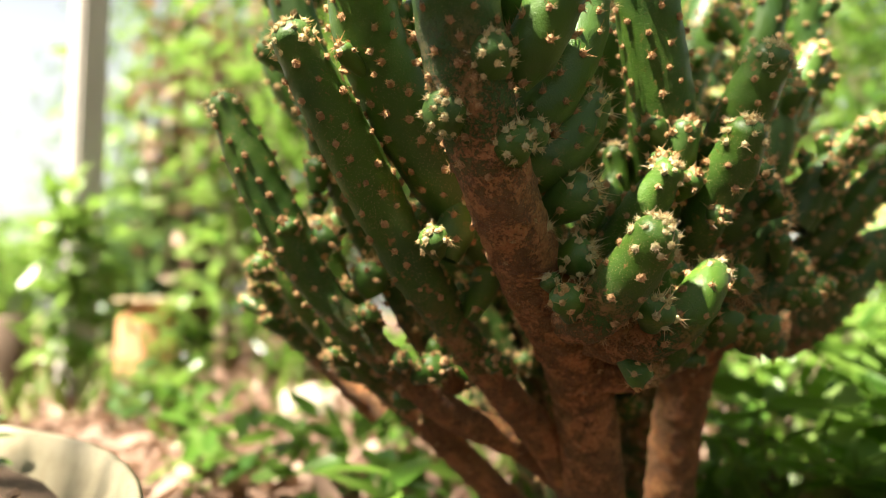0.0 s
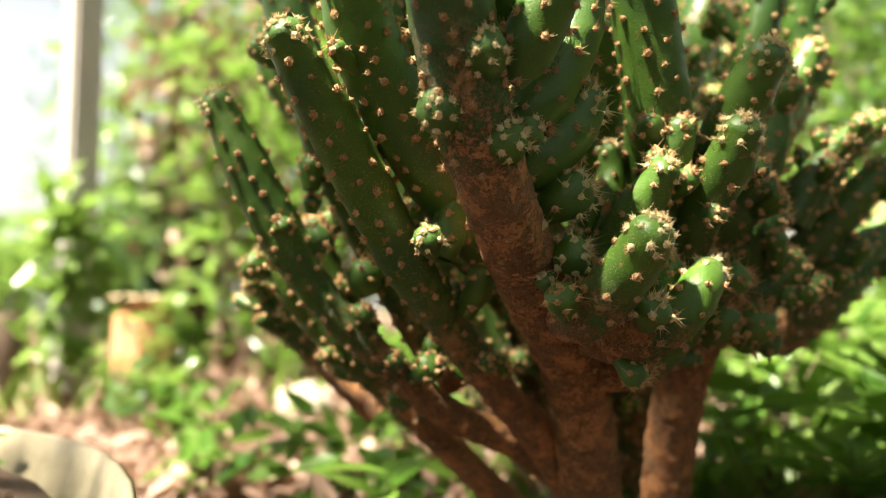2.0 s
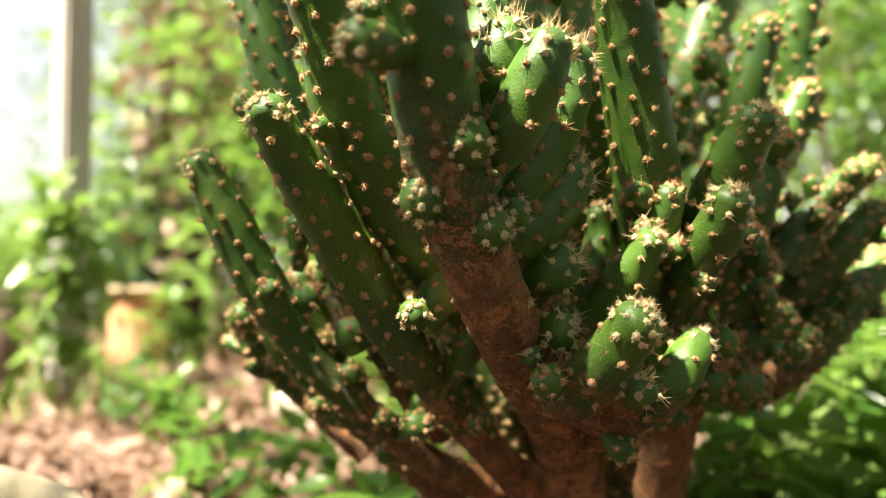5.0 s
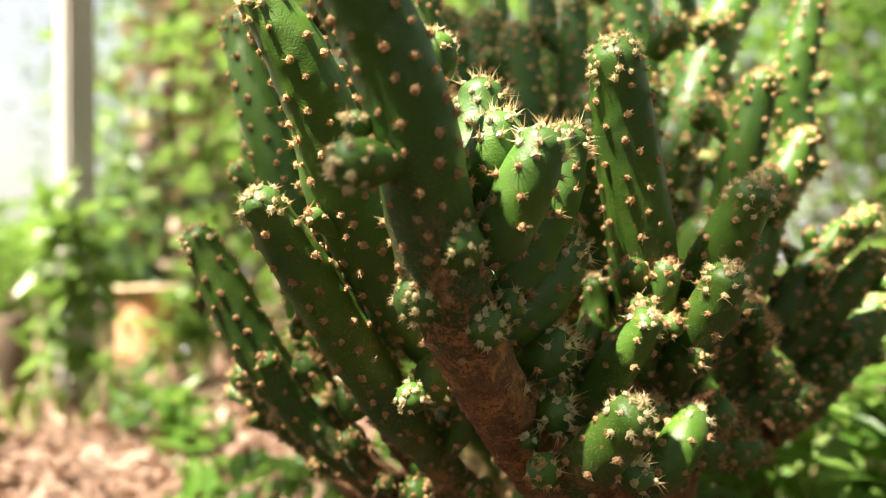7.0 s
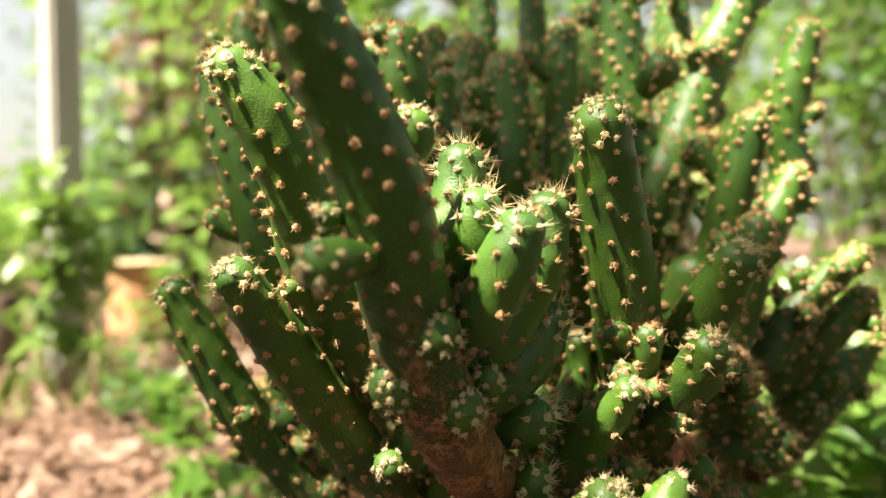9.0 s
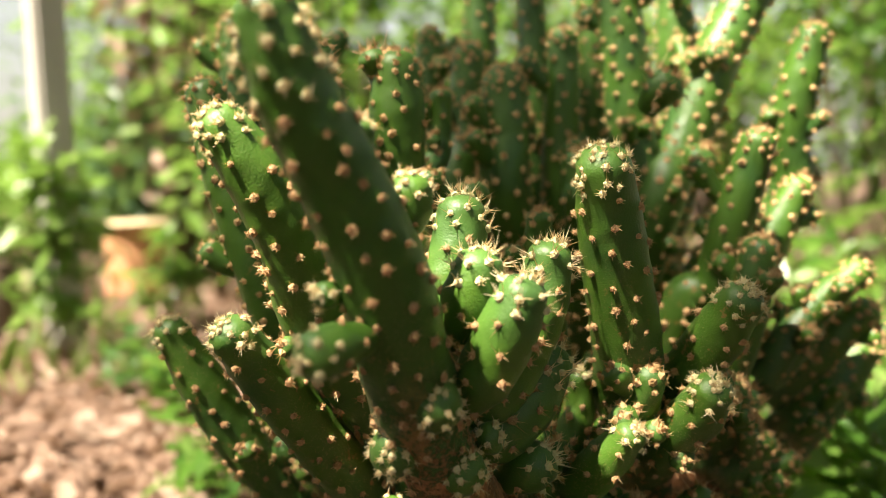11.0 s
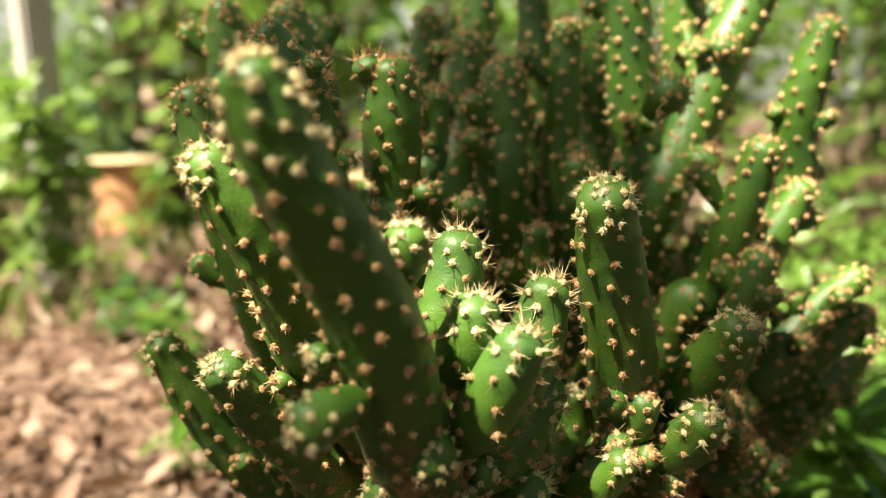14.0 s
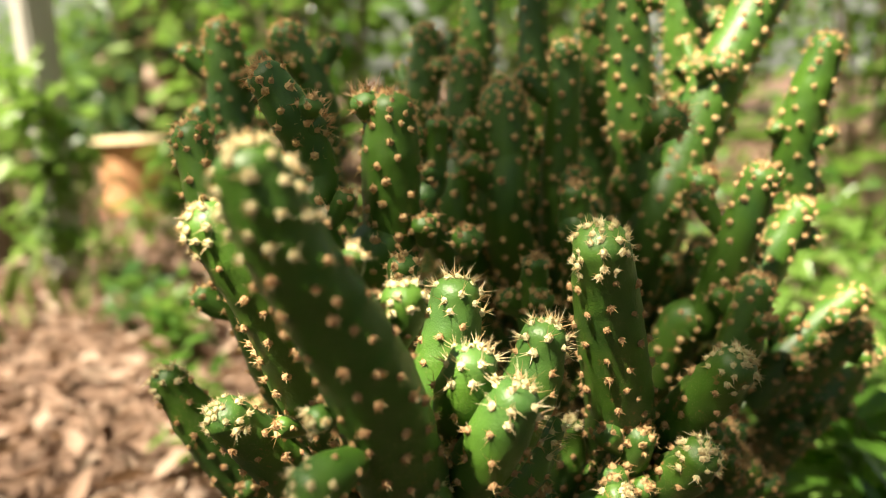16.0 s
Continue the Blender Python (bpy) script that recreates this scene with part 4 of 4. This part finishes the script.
shrub("shrub", (0.35, 2.1, 0), 1.5, 0.6, 11, 800, 0.09, LEAF_LIGHT, 26, "dense shrub with light green leaves", "shrub")
shrub("shrub", (1.7, 2.6, 0), 1.5, 0.7, 10, 1800, 0.09, LEAF_LIGHT, 27, "dense shrub with light green leaves", "shrub")
for k, (x, y, h, r, n, size, mat, tone) in enumerate((
        (0.27, 0.60, 0.17, 0.10, 90, 0.050, LEAF_PALE, "pale lime"), (0.37, 0.53, 0.20, 0.09, 55, 0.060, LEAF_LIGHT, "light green"),
        (0.33, 0.75, 0.20, 0.14, 140, 0.050, LEAF_PALE, "pale lime"), (0.50, 0.85, 0.22, 0.16, 160, 0.050, LEAF_PALE, "pale lime"),
        (0.20, 0.80, 0.15, 0.13, 80, 0.045, LEAF_LIGHT, "light green"), (0.62, 0.62, 0.20, 0.14, 150, 0.055, LEAF_LIGHT, "light green"),
        (0.55, 1.15, 0.28, 0.20, 260, 0.055, LEAF_LIGHT, "light green"),
        (-0.24, 0.78, 0.08, 0.05, 40, 0.040, LEAF_LIGHT, "light green"), (-0.07, 0.66, 0.10, 0.09, 90, 0.045, LEAF_LIGHT, "light green"),
        (-0.03, 0.95, 0.11, 0.08, 70, 0.045, LEAF_LIGHT, "light green"), (-0.36, 1.05, 0.10, 0.05, 60, 0.045, LEAF_LIGHT, "light green"),
        (-0.47, 1.22, 0.09, 0.08, 80, 0.045, LEAF_DEEP, "deep green"), (-0.59, 1.70, 0.22, 0.07, 90, 0.055, LEAF_LIGHT, "light green"), (-0.72, 1.70, 0.05, 0.08, 50, 0.040, LEAF_LIGHT, "light green"), (-0.90, 1.25, 0.14, 0.10, 120, 0.050, LEAF_LIGHT, "light green"),
        (-0.69, 1.40, 0.42, 0.065, 260, 0.065, LEAF_PALE, "pale lime"), (-1.12, 1.95, 0.45, 0.14, 220, 0.055, LEAF_PALE, "pale lime"), (-0.08, 1.50, 0.16, 0.13, 160, 0.050, LEAF_LIGHT, "light green"),
        (-0.38, 2.0, 0.20, 0.14, 200, 0.050, LEAF_LIGHT, "light green"), (-1.35, 1.9, 0.2, 0.2, 200, 0.050, LEAF_LIGHT, "light green"))):
    shrub("weed", (x, y, 0), h, r, 7, n, size, mat, 70 + k, "broad-leaved " + tone + " weed growing from the earth", "weed", thick=0.0016)

for spec in (((-3.0, 8.5, 0), 4.0, 1.6, 0.11, 5000, 41), ((-1.6, 6.6, 0), 5.0, 1.6, 0.11, 6000, 45), ((0.2, 6.5, 0), 5.5, 2.2, 0.13, 7000, 42), ((2.6, 6.6, 0), 5.0, 2.2, 0.12, 7000, 43), ((4.8, 5.5, 0), 5.0, 2.0, 0.10, 6000, 44)):
    tree(*spec, material=LEAF_LIGHT)
# unseen trees added on the near side to shade the cactus and block sky light
for spec in (((-0.45, -1.6, 0), 4.3, 1.6, 0.09, 15000, 46), ((0.75, -1.7, 0), 4.6, 1.8, 0.10, 14000, 47), ((1.35, 0.55, 0), 4.2, 1.7, 0.09, 14000, 48), ((-0.6, -3.2, 0), 4.6, 1.9, 0.10, 8000, 50), ((-3.4, -0.6, 0), 4.4, 1.7, 0.10, 6000, 52), ((3.2, -1.2, 0), 4.4, 1.8, 0.10, 6000, 53), ((-2.0, -1.2, 0), 4.3, 1.6, 0.09, 18000, 54), ((-0.75, -0.95, 0), 3.6, 1.3, 0.05, 11500, 55)):
    tree(*spec, clear=0.5, gaps=True)
# undergrowth out of view, added to cut the light from the sides and back
for k, (x, y, h, r, n) in enumerate(((-1.9, -0.2, 0.5, 0.4, 700), (1.9, 0.5, 1.1, 0.45, 1300), (-1.4, -2.9, 0.9, 0.6, 1200), (0.3, -3.3, 0.9, 0.6, 1200), (1.9, -2.4, 0.9, 0.6, 1200), (2.7, -0.5, 1.4, 0.7, 1500),
                                     (-2.7, -0.9, 0.8, 0.6, 1200), (-2.6, 0.9, 0.9, 0.6, 1000), (2.7, 1.0, 1.6, 0.7, 1500))):
    shrub("shrub", (x, y, 0), h, r, 9, n, 0.09, LEAF_DEEP, 90 + k, "unseen bushy undergrowth with deep green leaves, added to cut stray light", "shrub")


# a closer unseen ring of bushes, added to lower the fill light
for k, (x, y, h, r, n) in enumerate(((-1.05, -0.75, 0.55, 0.45, 900), (-0.35, -1.15, 0.60, 0.50, 900), (0.45, -1.15, 0.60, 0.50, 900), (1.15, -0.65, 0.60, 0.45, 900), (1.45, 0.15, 0.65, 0.45, 900), (-1.45, -0.05, 0.50, 0.40, 800))):
    shrub("shrub", (x, y, 0), h, r, 12, n, 0.14, LEAF_DEEP, 190 + k, "unseen dense undergrowth with deep green leaves, added to lower the fill light", "shrub", thick=0.012)


def post(at, width, depth, height, label):
    ob = thing("post", label, "post", at)
    bm = bmesh.new()
    bmesh.ops.create_cube(bm, size=1.0)
    bmesh.ops.scale(bm, vec=(width, depth, height), verts=bm.verts)
    bmesh.ops.translate(bm, vec=(0, 0, height / 2 - 0.02), verts=bm.verts)
    bmesh.ops.bevel(bm, geom=bm.edges[:], offset=0.008, segments=2, affect="EDGES")
    me = bpy.data.meshes.new("shaft")
    bm.to_mesh(me)
    bm.free()
    me.materials.append(POST)
    child("shaft", me, ob)
    ob.rotation_euler = (0, 0, radians(45))
    return ob


post((-0.745, 1.52, 0), 0.062, 0.062, 2.4, "tall weathered grey square post standing in the earth")


def stump(at, r, height):
    ob = thing("stump", "short orange-brown peeled log with a pale sawn top", "log", at)
    rng = np.random.default_rng(51)
    z = np.linspace(-0.02, height, 9)
    line = np.stack([0 * z, 0 * z, z], axis=1)
    v, f = tube(line, r * (1.08 - 0.1 * np.linspace(0, 1, 9)), 28, False)
    v = v * np.array([[1 + 0.03 * noise.noise((p[0] * 30, p[1] * 30, p[2] * 8)), 1, 1] for p in v])
    child("side", mesh_of("side", v, f, LOG_SIDE), ob)
    cap = spline([(0, 0, height), (0, 0, height + 0.012)], 3)
    v, f = tube(cap, np.array((1.10, 1.26, 1.24, 1.12)) * r, 28)
    child("top", mesh_of("top", v, f, CUT_WOOD), ob, "pale sawn top")


stump((-0.925, 2.33, 0), 0.085, 0.215)


def old_stump(at, r, height):
    ob = thing("old_stump", "dark brown rotting tree stump standing in the earth", "stump", at)
    line = spline([(0, 0, -0.02), (0.006, 0.0, height * 0.5), (-0.004, 0.004, height)], 12)
    v, f = tube(line, r * np.linspace(1.2, 0.85, 13), 24)
    v = np.array([p * (1 + 0.14 * noise.noise((p[0] * 45, p[1] * 45, p[2] * 10)), 1 + 0.14 * noise.noise((p[1] * 45, p[0] * 45, p[2] * 10)), 1) for p in v])
    child("trunk", mesh_of("trunk", v, f, BARK), ob)


old_stump((-0.975, 1.65, 0), 0.055, 0.17)


def scatter_litter():
    rng = np.random.default_rng(61)
    n = 26000
    y = 0.35 + 5.0 * rng.uniform(0, 1, n) ** 1.5
    x = rng.uniform(-1, 1, n) * (0.4 + 0.75 * y)
    pts = np.stack([x, y, rng.uniform(0.002, 0.02, n)], axis=1)
    d = unit(rng, n) * (1, 1, 0.45)
    l = rng.uniform(0.012, 0.050, n)
    v, f = leaves(pts, d, unit(rng, n) * 0.8 + (0, 0, 1), l, l * rng.uniform(0.3, 0.6, n), 0.4, 0.3)
    tagged(new("leaf_litter", mesh_of("leaf litter", v, f, LEAF_DRY)), "dry brown fallen leaves lying on the earth", "leaf litter", kind="stuff")
    n = 3500
    y = 0.5 + 5.0 * rng.uniform(0, 1, n) ** 1.3
    x = rng.uniform(-1, 1, n) * (0.4 + 0.75 * y)
    keep = np.array([noise.noise((a * 1.7, b * 1.7, 4.0)) > -0.02 for a, b in zip(x, y)])
    x, y = x[keep], y[keep]
    n = len(x)
    d = unit(rng, n) * (0.6, 0.6, 0) + (0, 0, 1)
    l = rng.uniform(0.03, 0.10, n)
    v, f = leaves(np.stack([x, y, 0 * x], axis=1), d, unit(rng, n), l, l * rng.uniform(0.08, 0.3, n))
    tagged(new("grass", mesh_of("grass", v, f, GRASS)), "short thin grass and seedlings on the earth", "grass", kind="stuff")


scatter_litter()


def tub(at, r, height):
    """A wide shallow tub of earth with a rolled rim."""
    ob = thing("planting_tub", "wide dusty cream plastic tub filled with brown soil", "tub", at)
    prof = [(r * 0.88, 0.0), (r * 0.985, height * 0.8), (r * 0.994, height * 0.97), (r, height), (r * 1.002, height * 1.006), (r * 0.996, height * 1.012), (r * 0.989, height), (r * 0.984, height * 0.9), (r * 0.93, height * 0.4)]
    segs, v, f = 64, [], []
    for a in range(segs):
        t = 2 * math.pi * a / segs
        wob = 1 + 0.012 * noise.noise((2 * math.cos(t), 2 * math.sin(t), 1.0))
        v += [(p * wob * math.cos(t), p * wob * math.sin(t), z) for p, z in prof]
    k = len(prof)
    f = [(a * k + i, ((a + 1) % segs) * k + i, ((a + 1) % segs) * k + i + 1, a * k + i + 1) for a in range(segs) for i in range(k - 1)]
    child("wall", mesh_of("wall", v, f, RIM), ob)
    sv, sf, n = [(0, 0, height * 0.97)], [], 40
    for i in range(1, 15):
        for a in range(n):
            t, q = 2 * math.pi * a / n, r * 0.95 * i / 14
            x, y = q * math.cos(t), q * math.sin(t)
            sv.append((x, y, height * 0.97 + 0.012 * noise.noise((x * 25, y * 25, 2)) + 0.007 * noise.noise((x * 70, y * 70, 5)) - 0.015 * (i / 14) ** 8))
    sf += [(0, 1 + a, 1 + (a + 1) % n) for a in range(n)]
    for i in range(13):
        b = 1 + i * n
        sf += [(b + a, b + n + a, b + n + (a + 1) % n, b + (a + 1) % n) for a in range(n)]
    child("soil", mesh_of("soil", sv, sf, POT_SOIL), ob, "brown crumbly soil")
    rng = np.random.default_rng(33)
    cv, cf = [], []
    for _ in range(420):
        t, q, c = rng.uniform(0, 6.28), r * 0.92 * math.sqrt(rng.uniform(0.02, 1)), 0.0035 + 0.008 * rng.uniform() ** 3
        at_lump = np.array((q * math.cos(t), q * math.sin(t), height * 0.97 - 0.015 * (q / (r * 0.95)) ** 8 + c * 0.3))
        ball = np.array(((1, 0, 0), (0.3, 0.95, 0), (-0.8, 0.6, 0), (-0.8, -0.6, 0), (0.3, -0.95, 0), (0.2, 0.1, 0.8), (0, 0, -0.6))) * c * rng.uniform(0.7, 1.25, (7, 3))
        b = len(cv)
        cv += list(ball + at_lump)
        cf += [(b + j, b + (j + 1) % 5, b + 5) for j in range(5)] + [(b + (j + 1) % 5, b + j, b + 6) for j in range(5)]
    child("loose_soil", mesh_of("soil crumbs", cv, cf, POT_SOIL, False), ob, "loose brown lumps of soil", "stuff")


tub((-0.463, 0.138, 0), 0.380, 0.110)


def stone(at, size, seed, label):
    bm = bmesh.new()
    bmesh.ops.create_icosphere(bm, subdivisions=3, radius=1.0)
    for v in bm.verts:
        k = 1 + 0.25 * noise.noise(v.co * 1.3 + Vector((seed, 0, 0))) + 0.06 * noise.noise(v.co * 5 + Vector((seed, 0, 0)))
        v.co = Vector((v.co.x * size[0], v.co.y * size[1], v.co.z * size[2])) * k
    me = bpy.data.meshes.new("stone")
    bm.to_mesh(me)
    bm.free()
    me.polygons.foreach_set("use_smooth", [True] * len(me.polygons))
    me.materials.append(STONE)
    ob = new("stone", me)
    ob.location = at
    tagged(ob, label, "stone")


stone((-0.224, 1.25, 0.026), (0.050, 0.045, 0.036), 3.0, "pale rounded stone lying on the earth")
stone((-0.62, 0.98, 0.008), (0.022, 0.018, 0.014), 8.0, "small pale stone lying on the earth")
stone((-0.20, 1.62, 0.012), (0.035, 0.03, 0.022), 5.0, "pale stone lying on the earth")


def blade(length, width, fold, droop):
    """One broad leaf along +x with a midrib fold, an even outline and a drooping tip."""
    v, f, rows = [], [], 9
    for i in range(rows):
        t = i / (rows - 1)
        half = width * (math.sin(math.pi * min(t * 0.94 + 0.03, 1.0)) ** 0.8) * (1 - 0.35 * t)
        z = -droop * length * t * t
        v += [(length * t, q * half, z + abs(q) * half * fold) for q in (-1, -0.5, 0, 0.5, 1)]
    for i in range(rows - 1):
        f += [(5 * i + q, 5 * i + q + 5, 5 * i + q + 6, 5 * i + q + 1) for q in range(4)]
    return v, f


def broad_weed(at, height, count, length, seed, material, label):
    """A low plant whose large leaves can be told apart."""
    rng = np.random.default_rng(seed)
    ob = thing("broad_leaved_weed", label, "weed", at)
    line = spline([(0, 0, -0.01), (rng.normal(0, 0.006), rng.normal(0, 0.006), height * 0.5), (rng.normal(0, 0.012), rng.normal(0, 0.012), height)], 12)
    v, f = tube(line, np.linspace(0.0022, 0.0012, 13) * min(1.0, 6 * height + 0.2), 7)
    child("stalk", mesh_of("stalk", v, f, GRASS), ob)
    for k in range(count):
        t = 0.35 + 0.65 * k / max(1, count - 1)
        root = line[int(t * 12)]
        l = length * rng.uniform(0.75, 1.15)
        v, f = blade(l, l * rng.uniform(0.24, 0.30), rng.uniform(0.15, 0.35), rng.uniform(0.1, 0.35))
        leaf = child("leaf", mesh_of("leaf", v, f, material), ob)
        leaf.matrix_basis = pose(*root, rng.uniform(-20, 20), rng.uniform(-40, 5), k * 137.5 + rng.uniform(-25, 25))


for k, (x, y, h, n, l, mat, tone) in enumerate((
        (0.36, 0.60, 0.165, 9, 0.066, LEAF_LIGHT, "fresh green"),
        (0.28, 0.66, 0.12, 8, 0.060, LEAF_LIGHT, "fresh green"), (-0.045, 0.56, 0.060, 7, 0.055, LEAF_LIGHT, "fresh green"), (-0.22, 0.70, 0.05, 7, 0.036, LEAF_LIGHT, "fresh green"),
        (-0.285, 0.86, 0.08, 9, 0.036, LEAF_LIGHT, "fresh green"), (0.44, 0.50, 0.15, 9, 0.060, LEAF_LIGHT, "fresh green"),
        (0.31, 0.56, 0.07, 8, 0.075, LEAF_LIGHT, "fresh green"), (0.40, 0.66, 0.13, 9, 0.070, LEAF_PALE, "pale green"), (0.345, 0.565, 0.135, 10, 0.072, LEAF_PALE, "pale green"), (0.415, 0.60, 0.15, 9, 0.068, LEAF_PALE, "pale green"), (-0.04, 0.50, 0.070, 5, 0.070, LEAF_LIGHT, "pale green"), (0.325, 0.490, 0.150, 9, 0.078, LEAF_LIGHT, "fresh green"), (0.285, 0.505, 0.090, 7, 0.062, LEAF_PALE, "pale green"))):
    broad_weed((x, y, 0), h, n, l, 140 + k, mat, tone + " weed with broad pointed leaves on the earth")

broad_weed((-0.262, 0.425, 0.088), 0.032, 6, 0.018, 171, LEAF_PALE, "small pale seedling growing in the tub's soil")
